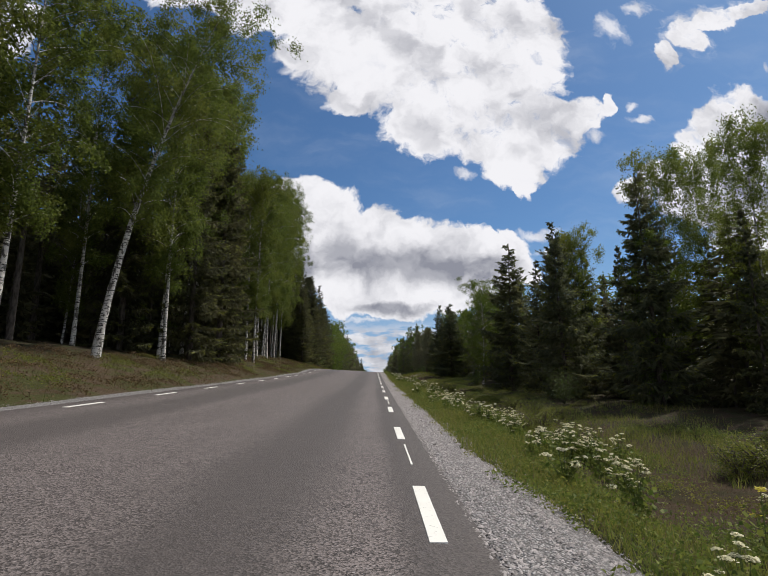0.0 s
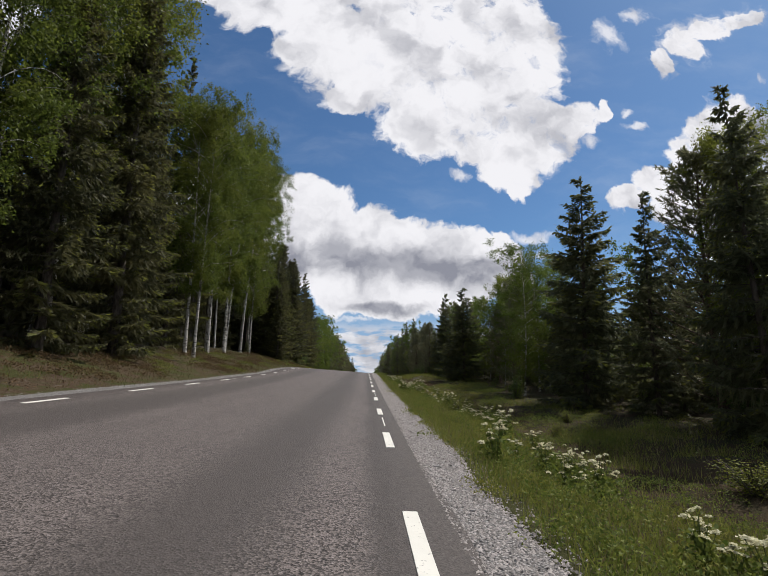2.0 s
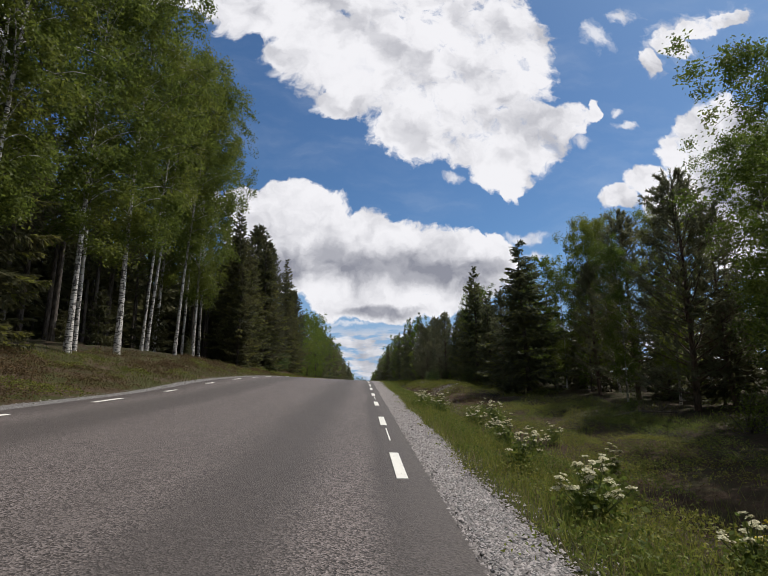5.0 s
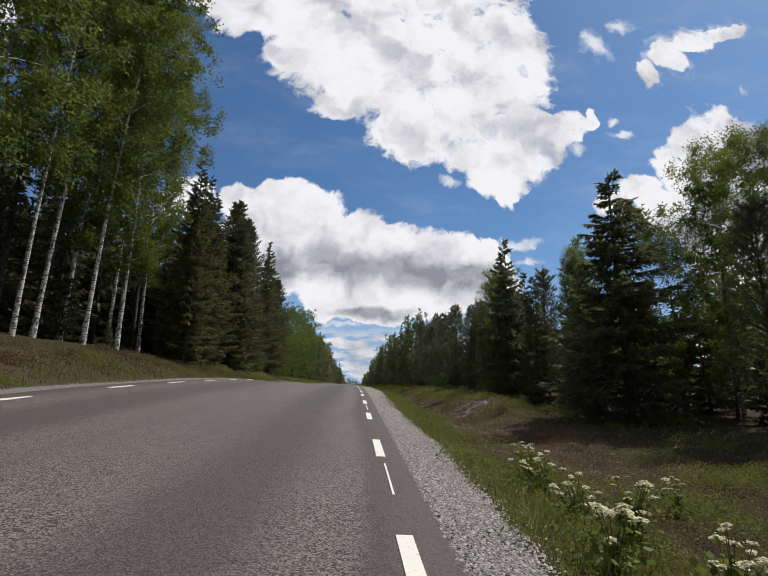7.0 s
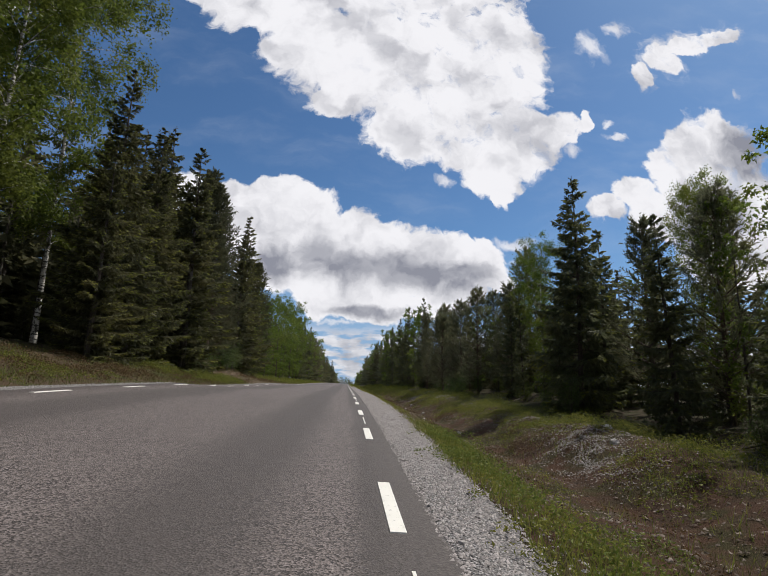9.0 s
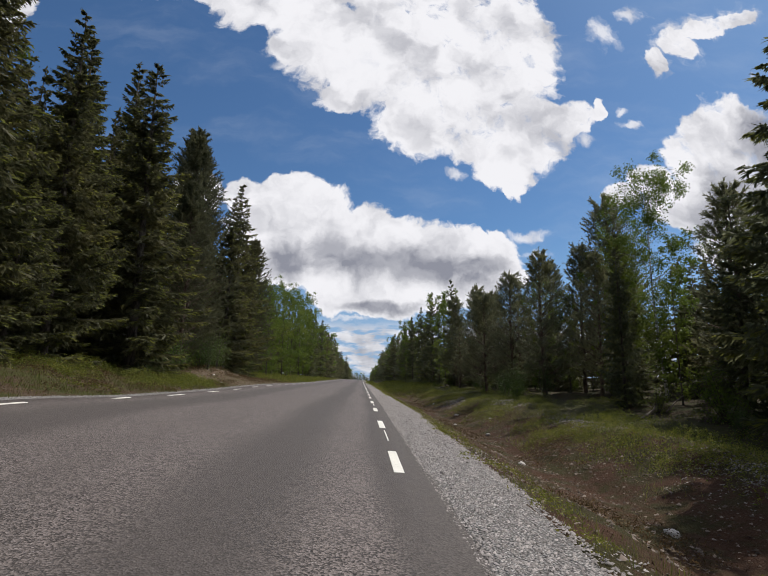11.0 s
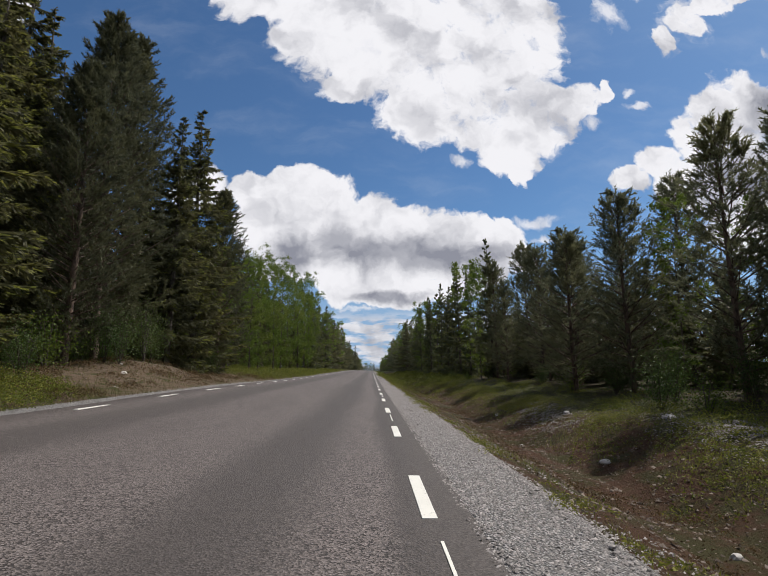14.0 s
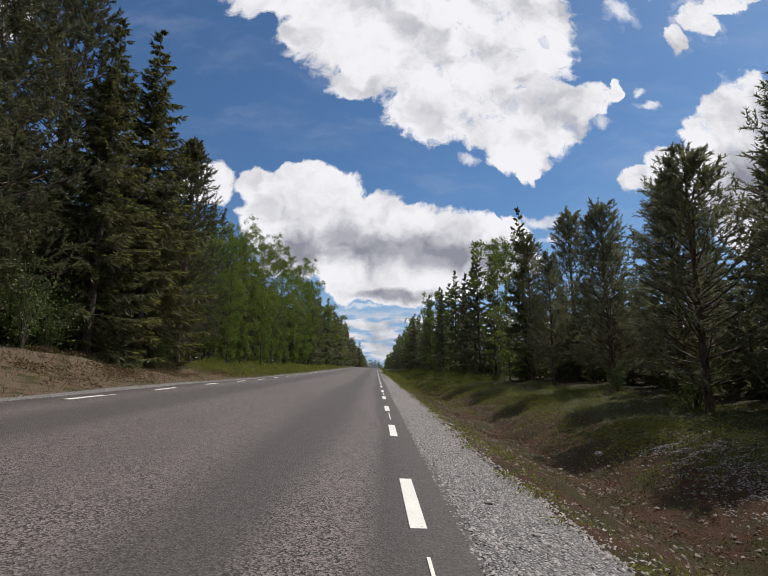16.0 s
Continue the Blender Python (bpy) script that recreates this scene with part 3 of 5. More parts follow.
def spruce_arrays(rng, h, r, gap, per, clear, density, width, droop=0.25, coarse=False):
    t, tips = Tubes(), []
    t.add([(0.05 * math.sin(3 * s), 0.05 * math.cos(4 * s), h * s) for s in np.linspace(0, 0.995, 9)],
          [(0.0095 * h + 0.02) * (1 - 0.95 * s) for s in np.linspace(0, 1, 9)], 8)
    tri = []
    z = clear * h
    k = 0
    while z < h - 0.12:
        g = z / h
        spire = max(0.0, (g - 0.74) / 0.26)
        step_up = gap * (0.75 + 0.5 * rng.random()) * (0.68 + 0.32 * (1 - g)) + spire * 0.014 * h
        for b in range(per if g < 0.78 else max(4, per - 2)):
            az = k * 1.1 + b * 2 * math.pi / per + rng.uniform(-0.35, 0.35)
            full = r * (1 - g) ** 0.90 * min(1.0, 0.62 + 1.9 * g) * rng.uniform(0.55, 1.2) + 0.05
            zz = z + rng.uniform(-0.5, 0.5) * gap
            up = -0.42 + 0.95 * g + 0.25 * spire + rng.uniform(-0.12, 0.12)
            curl = 0.30 * (1 - g)
            out, side = np.array([math.cos(az), math.sin(az), 0]), np.array([-math.sin(az), math.cos(az), 0])
            n = int((2 if coarse else 4) + full * density)
            s = np.linspace(0.10, 1.0, n) ** 0.85
            base = out * (s * full)[:, None] + np.array([0, 0, 1.0]) * (zz + full * (up * s + curl * s * s))[:, None]
            if full > 0.5 and not coarse:
                t.add([base[0] * (0, 0, 1), base[n // 2], base[-1]], [0.012 + full * 0.006, 0.009, 0.003], 3)
            for sg in (-1, 1):
                reach = np.minimum(full * 0.36 * (1.08 - s) ** 0.7 + 0.10, 0.52)
                way = unit(out * 0.75 + side * sg * rng.uniform(0.55, 1.0, n)[:, None] + np.array([0, 0, -droop]) + rng.normal(size=(n, 3)) * 0.16)
                if coarse:
                    tri.append(needles(rng, base, unit(way + rng.normal(size=(n, 3)) * 0.2), float(reach.mean()) * 1.9, width * 3.4))
                    continue
                tri.append(spray(rng, base, way, reach, width))
                # outer sprays take the lighter tip colour: new growth plus painted sunlight
                fresh_lit = s > 0.62
                tips.append(spray(rng, (base + way * (reach * 0.55)[:, None])[fresh_lit], way[fresh_lit], reach[fresh_lit] * 0.62, width * 0.9))
                hang = unit(way * 0.55 + np.array([0, 0, -0.55]) + rng.normal(size=(n, 3)) * 0.25)
                tri.append(spray(rng, base + way * (reach * 0.45)[:, None], hang, reach * 0.75, width))
            if not coarse:
                tri.append(spray(rng, base, unit(out + rng.normal(size=(n, 3)) * 0.3), np.full(n, 0.22), width))
        z += step_up
        k += 1
    top = np.tile((0, 0, h * 0.95), (16, 1)) + rng.uniform(0, h * 0.05 - 0.05, (16, 1)) * (0, 0, 1)
    tri.append(spray(rng, top, unit(rng.normal(size=(16, 3)) * 0.45 + (0, 0, 0.9)), np.full(16, 0.15), width * 0.7))
    old = np.concatenate(tri)
    young = np.concatenate(tips) if tips else old[:0]
    return t, np.concatenate([old, young]), np.repeat([0, 1], [len(old), len(young)])


def spray(rng, at, way, length, width):
    """Two crossed slim blades for each twig."""
    side = unit(np.cross(way, rng.normal(size=at.shape)))
    w = (width * rng.uniform(0.7, 1.4, len(at)))[:, None]
    ln = (np.asarray(length) * rng.uniform(0.7, 1.25, len(at)))[:, None]
    turn = unit(way + side * 0.35)
    a = np.stack([at + side * w, at - side * w, at + way * ln], axis=1)
    mid = at + way * ln * 0.3
    b = np.stack([mid + side * w * 0.9, mid - side * w * 0.9, mid + turn * ln * 0.62], axis=1)
    return np.concatenate([a, b])


def pine_arrays(rng, h, r, gap, per, clear, tufts, blades, size, wide):
    t = Tubes()
    bend = rng.uniform(-0.15, 0.15, 2)
    t.add([(bend[0] * math.sin(3 * s), bend[1] * math.sin(2.5 * s), h * s) for s in np.linspace(0, 0.98, 9)],
          [(0.0105 * h + 0.02) * (1 - 0.93 * s) for s in np.linspace(0, 1, 9)], 8)
    spots, ways = [], []
    z, k = clear * h, 0
    while z < h - 0.6:
        g = z / h
        for b in range(per):
            az = k * 0.9 + b * 2 * math.pi / per + rng.uniform(-0.4, 0.4)
            full = r * min(1.0, 0.55 + 1.6 * g) * (1 - g) ** 0.9 * rng.uniform(0.65, 1.25) + 0.12
            up = 0.18 + 0.75 * g + rng.uniform(-0.15, 0.15)
            out = np.array([math.cos(az), math.sin(az), 0])
            zz = z + rng.uniform(-0.3, 0.3) * gap
            pts = [out * full * s + np.array([0, 0, zz + full * (up * s + 0.25 * s * s)]) for s in (0, 0.5, 1)]
            t.add(pts, [0.010 + full * 0.010, 0.007 + full * 0.006, 0.004], 4)
            pts = np.array(pts)
            for m in range(tufts):
                s = rng.uniform(0.30, 1.0)
                p = np.array([np.interp(s, (0, 0.5, 1), pts[:, j]) for j in range(3)])
                w = unit(out * rng.uniform(0.3, 1.0) + rng.normal(size=3) * 0.36 + np.array([0, 0, 0.35 + 0.5 * g]))
                p = p + rng.normal(size=3) * (0.20, 0.20, 0.07) * full * (1.25 - s)
                for q in np.linspace(0, rng.uniform(0.18, 0.40) * (h / 8) ** 0.5 * (1 - 0.6 * max(0.0, (g - 0.75) / 0.25)), 5):
                    spots.append(p + w * q)
                    ways.append(w)
        z += gap * rng.uniform(0.75, 1.2) * (1 - 0.3 * g)
        k += 1
    for q in np.linspace(0, 0.95, 11):
        spots.append(np.array((bend[0] * 0.14, bend[1] * 0.6, h - 0.9 + q)))
        ways.append(np.array((0, 0, 1.0)))
    spots = np.repeat(np.array(spots), blades, axis=0)
    ways = np.repeat(np.array(ways), blades, axis=0)
    way = unit(ways * 0.95 + rng.normal(size=spots.shape) * 0.48)
    return t, needles(rng, spots, way, size, wide)


def bush_arrays(rng, h, stems, leaves, size):
    t = Tubes()
    at = []
    for i in range(stems):
        az, out = rng.uniform(0, 6.3), rng.uniform(0.1, 0.55) * h
        top = np.array([math.cos(az) * out, math.sin(az) * out, h * rng.uniform(0.6, 1)])
        t.add([(0, 0, 0), top * 0.5 + np.array([0, 0, 0.1 * h]), top], [0.012, 0.008, 0.003], 4)
        s = rng.uniform(0.25, 1, (leaves, 1))
        at.append(top * s + rng.normal(size=(leaves, 3)) * 0.13 * h)
    at = np.concatenate(at)
    at[:, 2] = np.abs(at[:, 2]) + 0.03
    return t, leaf_quads(rng, at, size, 0.1)


MODELS = {}


def model(name, height, arrays, sides, bark, leaf):
    t, faces = arrays[:2]
    index = arrays[2] if len(arrays) > 2 else None
    mats = [leaf, SPRUCE_TIP] if len(arrays) > 2 else [leaf]
    MODELS[name] = (height, t.mesh(name + "_trunk", bark), mesh_from_arrays(name + "_crown", faces, sides, mats, index), (t, faces, sides))


R = np.random.default_rng
model("birch_a", 18, birch_arrays(R(1), 18, 3.1, 46, 15, 42, 0.178, 0.23, girth=1.2), 3, BIRCH_BARK, BIRCH_LEAF)
model("birch_b", 18, birch_arrays(R(2), 18, 2.4, 40, 15, 34, 0.185, 0.35, 0.12, girth=1.0), 3, BIRCH_BARK, BIRCH_LEAF)
model("birch_lean", 15, birch_arrays(R(3), 15, 3.3, 42, 18, 60, 0.13, 0.32, 0.8, girth=1.75), 3, BIRCH_BARK, BIRCH_LEAF)
model("birch_young", 8, birch_arrays(R(4), 8, 1.25, 36, 13, 60, 0.092, 0.12), 3, BIRCH_BARK, YOUNG_BIRCH)
model("birch_young_b", 8, birch_arrays(R(5), 8, 1.3, 34, 12, 62, 0.092, 0.14), 3, BIRCH_BARK, GREEN_LEAF)
model("birch_bright", 13, birch_arrays(R(6), 13, 2.2, 34, 11, 28, 0.19, 0.05), 3, SPRUCE_BARK, GREEN_LEAF)
model("spruce_a", 17, spruce_arrays(R(11), 17, 2.7, 0.46, 6, 0.03, 8.5, 0.034), 3, SPRUCE_BARK, SPRUCE_LEAF)
model("spruce_b", 17, spruce_arrays(R(12), 17, 2.3, 0.54, 6, 0.06, 8.5, 0.034), 3, SPRUCE_BARK, SPRUCE_LEAF)
model("spruce_young", 8.5, spruce_arrays(R(13), 8.5, 1.85, 0.33, 6, 0.02, 8.0, 0.028), 3, SPRUCE_BARK, YOUNG_SPRUCE)
model("spruce_young_b", 8.5, spruce_arrays(R(14), 8.5, 1.5, 0.36, 6, 0.03, 8.0, 0.028), 3, SPRUCE_BARK, YOUNG_SPRUCE)
model("pine_tall", 16, pine_arrays(R(21), 16, 3.5, 0.55, 6, 0.07, 12, 5, 0.19, 0.050), 3, PINE_BARK, TALL_PINE)
model("pine_young", 8, pine_arrays(R(22), 8, 2.2, 0.42, 6, 0.08, 9, 5, 0.130, 0.032), 3, PINE_BARK, PINE_LEAF)
model("pine_young_b", 8, pine_arrays(R(23), 8, 1.9, 0.48, 6, 0.12, 9, 5, 0.130, 0.032), 3, PINE_BARK, PINE_LEAF)
model("row_spruce", 12, spruce_arrays(R(34), 12, 2.0, 0.80, 6, 0.02, 2.2, 0.085), 3, SPRUCE_BARK, YOUNG_SPRUCE)
model("row_birch", 12, birch_arrays(R(35), 12, 2.2, 22, 9, 16, 0.28, 0.06), 3, SPRUCE_BARK, GREEN_LEAF)
model("far_spruce", 12, spruce_arrays(R(31), 12, 2.2, 0.80, 6, 0.02, 2.4, 0.10, coarse=True), 3, SPRUCE_BARK, SPRUCE_LEAF)
model("far_pine", 12, spruce_arrays(R(32), 12, 2.2, 0.85, 6, 0.04, 2.4, 0.10, coarse=True), 3, PINE_BARK, PINE_LEAF)
model("far_birch", 12, birch_arrays(R(33), 12, 2.3, 12, 6, 9, 0.50, 0.04), 3, SPRUCE_BARK, GREEN_LEAF)
model("stand_spruce", 14, spruce_arrays(R(36), 14, 1.9, 0.95, 5, 0.36, 1.4, 0.050), 3, SPRUCE_BARK, SPRUCE_LEAF)
model("under_spruce", 3, spruce_arrays(R(37), 3, 0.95, 0.30, 5, 0.04, 3.0, 0.040), 3, SPRUCE_BARK, SPRUCE_LEAF)
model("bush_a", 1.4, bush_arrays(R(41), 1.4, 12, 150, 0.044), 4, TWIG, BUSH_LEAF)
model("low_shrub", 0.5, bush_arrays(R(43), 0.5, 22, 80, 0.021), 4, TWIG, BERRY)
model("bush_b", 0.9, bush_arrays(R(42), 0.9, 10, 110, 0.040), 4, TWIG, GREEN_LEAF)

WORDS = {
    "birch_a": ("birch_tree", "birch", "tall birch with white bark and drooping green leaves"),
    "birch_b": ("birch_tree", "birch", "slender tall birch with white bark at the wood's edge"),
    "birch_lean": ("birch_tree", "birch", "leaning birch with black-marked white trunk above the bank"),
    "birch_young": ("birch_tree", "birch", "young birch with thin pale stem among conifers"),
    "birch_young_b": ("birch_tree", "birch", "young bright green birch behind the grassy verge"),
    "birch_bright": ("birch_tree", "birch", "bushy light green birch in the roadside row"),
    "spruce_a": ("spruce_tree", "spruce", "tall dark green spruce with branches to the ground"),
    "spruce_b": ("spruce_tree", "spruce", "tall narrow dark spruce in the forest edge"),
    "spruce_young": ("spruce_tree", "spruce", "young dense dark green spruce beyond the ditch"),
    "spruce_young_b": ("spruce_tree", "spruce", "slim young spruce with a pointed top"),
    "pine_tall": ("pine_tree", "pine", "tall grey-green pine with thin bare lower branches"),
    "pine_young": ("pine_tree", "pine", "young blue-green pine with upright shoots"),
    "pine_young_b": ("pine_tree", "pine", "thin young pine with an open crown"),
    "row_spruce": ("spruce_tree", "spruce", "dark green spruce in the row along the road"),
    "row_birch": ("birch_tree", "birch", "light green leafy birch in the roadside row"),
    "far_spruce": ("spruce_tree", "spruce", "dark spruce in the row far down the road"),
    "far_pine": ("pine_tree", "pine", "dark pine in the row far down the road"),
    "far_birch": ("birch_tree", "birch", "light green birch in the row far down the road"),
    "bush_a": ("bush", "bush", "leafy green bush at the forest edge"),
    "low_shrub": ("low_shrub", "bush", "low leafy green shrub among the verge grass"),
    "bush_b": ("bush", "bush", "low bright green sapling on the roadside bank"),
}
FIRST = {}


def plant(kind, x, y, top, turn=None, wide=1.0, tilt=0.0):
    """Stands a tree of that kind at x, y with its top at that height over the world's zero."""
    height, trunk, crown, _ = MODELS[kind]
    z = ground_at(x, y) - 0.06
    s = max(top - z, 0.3) / height
    w = s * wide * random.uniform(0.88, 1.1)
    a = random.uniform(0, 360) if turn is None else turn
    m = pose(x, y, z, random.uniform(-1.2, 1.2), random.uniform(-1.2, 1.2) + tilt, a) @ Matrix.Diagonal((w, w, s, 1))
    name, category, label = WORDS[kind]
    if kind in FIRST:
        first = FIRST[kind]
        return copy_thing(first, m @ Matrix.Diagonal([1 / c for c in first.scale] + [1]))
    root = tagged(new(name), label, category, group=category + " trees along the road" if category != "bush" else "bushes along the road")
    part_of("trunk" if category != "bush" else "stem", trunk, root)
    part_of("crown" if category != "bush" else "foliage", crown, root)
    root.matrix_basis = m
    FIRST[kind] = root
    return root


# ---- ground, road, shoulders ----
def shoulder_width(y):
    wide = np.interp(y, [0, 3, 5, 13, 24, 32, 36, 41, 46, 52, 57, 62, 66, 90], [0.75, 0.70, 0.42, 0.38, 0.36, 0.38, 0.48, 0.43, 0.58, 0.66, 0.78, 0.78, 0.60, 0.50])
    return wide + 0.03 * np.sin(np.asarray(y) * 0.9) + 0.03 * np.sin(np.asarray(y) * 2.3)


def make_ground():
    xs = np.concatenate([[-900, -500, -250, -120, -70, -45, -32, -25, -20, -17], np.arange(-15, -5.6, 0.4), [-5.5, -5.25, -5.06, -5.0, -4.8, -3, -1, 0.3, 0.5, 0.56],
                         np.arange(0.7, 8.0, 0.18), np.arange(8.2, 16, 0.6), [17, 20, 25, 32, 45, 70, 120, 250, 500, 900]])
    ys = np.concatenate([[-300, -120, -60, -30, -18, -12, -8, -5], np.arange(-3, 92, 0.26), np.arange(92.6, 130, 0.7), np.arange(131, 190, 2.0), np.arange(195, 420, 15), [450, 520, 600, 700, 850, 1050, 1500]])
    gx, gy = np.meshgrid(xs, ys)
    gz = land_z(gx, gy)
    under = (gx > -5.04) & (gx < 0.53)
    gz = np.where(under, gz - 0.12, gz)
    bed = ((gx >= 0.53) & (gx < EDGE_R + 0.78 * shoulder_width(gy))) | ((gx <= -5.04) & (gx > -5.3))
    bumpy = ground_many(gx.ravel(), gy.ravel()).reshape(gx.shape)
    gz = np.where(under | (gy > 200), gz, bumpy) - np.where(bed & (gy < 215), 0.06, 0.0)
    verts = np.stack([gx.ravel(), gy.ravel(), gz.ravel()], 1).tolist()
    nx = len(xs)
    faces = [(r * nx + c, r * nx + c + 1, (r + 1) * nx + c + 1, (r + 1) * nx + c) for r in range(len(ys) - 1) for c in range(nx - 1)]
    tagged(new("ground", mesh_of("ground", verts, faces, [GROUND], soft=True)), "grassy verges, stony ditch and forest floor", "ground", kind="structure")


make_ground()


def make_road():
    ys = np.concatenate([np.arange(-60, 200, 1.0), np.arange(200, 420, 10.0), [420, 500, 600]])
    xs = [EDGE_L - 0.02, EDGE_L, -4.2, -3.2, -2.2, -1.2, -0.4, 0.2, EDGE_R, EDGE_R + 0.02]
    rz = road_z(ys)
    rng = R(51)
    verts, nx = [], len(xs)
    for y, z in zip(ys, rz):
        jl, jr = rng.normal(0, 0.012), rng.normal(0, 0.012)
        for i, x in enumerate(xs):
            dx = jl if i < 2 else jr if i >= nx - 2 else 0
            verts.append((x + dx, y, z + float(cross(x, y)) - (0.03 if i in (0, nx - 1) else 0)))
    faces = [(r * nx + c, r * nx + c + 1, (r + 1) * nx + c + 1, (r + 1) * nx + c) for r in range(len(ys) - 1) for c in range(nx - 1)]
    road = tagged(new("road", mesh_of("road", verts, faces, [ASPHALT], soft=True)), "worn grey asphalt country road with dashed edge lines", "road", kind="structure")
    return road


road = make_road()


def slab(name, lx, ly, lz):
    bm = bmesh.new()
    bmesh.ops.create_cube(bm, size=1)
    for v in bm.verts:
        k = 0.94 if v.co.z > 0 else 1.0
        v.co = Vector((v.co.x * lx * k, v.co.y * ly * (0.995 if v.co.z > 0 else 1), v.co.z * lz))
    me = bpy.data.meshes.new(name)
    bm.to_mesh(me)
    bm.free()
    me.materials.append(PAINT)
    return me


def markings():
    dash, strip = slab("edge_line", 0.086, 1.0, 0.010), slab("thin_line", 0.016, 0.98, 0.009)

    def lay(name, me, x, y):
        ob = new(name, me)
        ob.parent = road
        slope = float(road_z(y + 0.5) - road_z(y - 0.5))
        ob.matrix_basis = pose(x, y, float(road_z(y)) + float(cross(x, y)), math.degrees(math.atan(slope)), math.degrees(math.atan(fall(y))), random.uniform(-0.25, 0.25))

    for k in range(-3, 45):
        lay("edge_line", dash, 0.317, 0.2 + 3 * k - 0.5)
        lay("edge_line", dash, -4.595, 1.34 + 3 * k + 0.5)
    for k in range(-1, 14):
        lay("thin_line", strip, 0.328, 4.35 + 6.0 * k + random.uniform(-0.1, 0.1))
    for y in (2.6, 26.5, 71.2):
        lay("thin_line", strip, -4.56, y)


markings()


def pebble(rng):
    """A crushed stone half sunk in the bed."""
    v = np.array([(1, 0, -0.5), (-1, 0, -0.5), (0, 1, -0.5), (0, -1, -0.5), (0, 0, 1)], float)
    return v


OCT = np.array([(0, 2, 4), (2, 1, 4), (1, 3, 4), (3, 0, 4)])


def stones_mesh(name, rng, at, size, mat):
    k = len(at)
    base = pebble(rng)
    v = base[None] * rng.uniform(0.6, 1.3, (k, 5, 1)) + rng.normal(size=(k, 5, 3)) * np.array([[0.2, 0.2, 0.2]] * 4 + [[0.55, 0.55, 0.2]])
    v = v * (size[:, None, None] * np.array([1.15, 0.85, 0.48]))
    a = rng.uniform(0, 6.28, k)
    c, s = np.cos(a)[:, None], np.sin(a)[:, None]
    v = np.stack([v[..., 0] * c - v[..., 1] * s, v[..., 0] * s + v[..., 1] * c, v[..., 2]], axis=-1) + at[:, None]
    me = bpy.data.meshes.new(name)
    me.vertices.add(k * 5)
    me.vertices.foreach_set("co", v.astype(np.float32).ravel())
    idx = (OCT[None] + np.arange(k)[:, None, None] * 5).astype(np.int32)
    me.loops.add(k * 12)
    me.loops.foreach_set("vertex_index", idx.ravel())
    me.polygons.add(k * 4)
    me.polygons.foreach_set("loop_start", np.arange(0, k * 12, 3, dtype=np.int32))
    me.polygons.foreach_set("loop_total", np.full(k * 4, 3, np.int32))
    me.materials.append(mat)
    me.update(calc_edges=True)
    return me


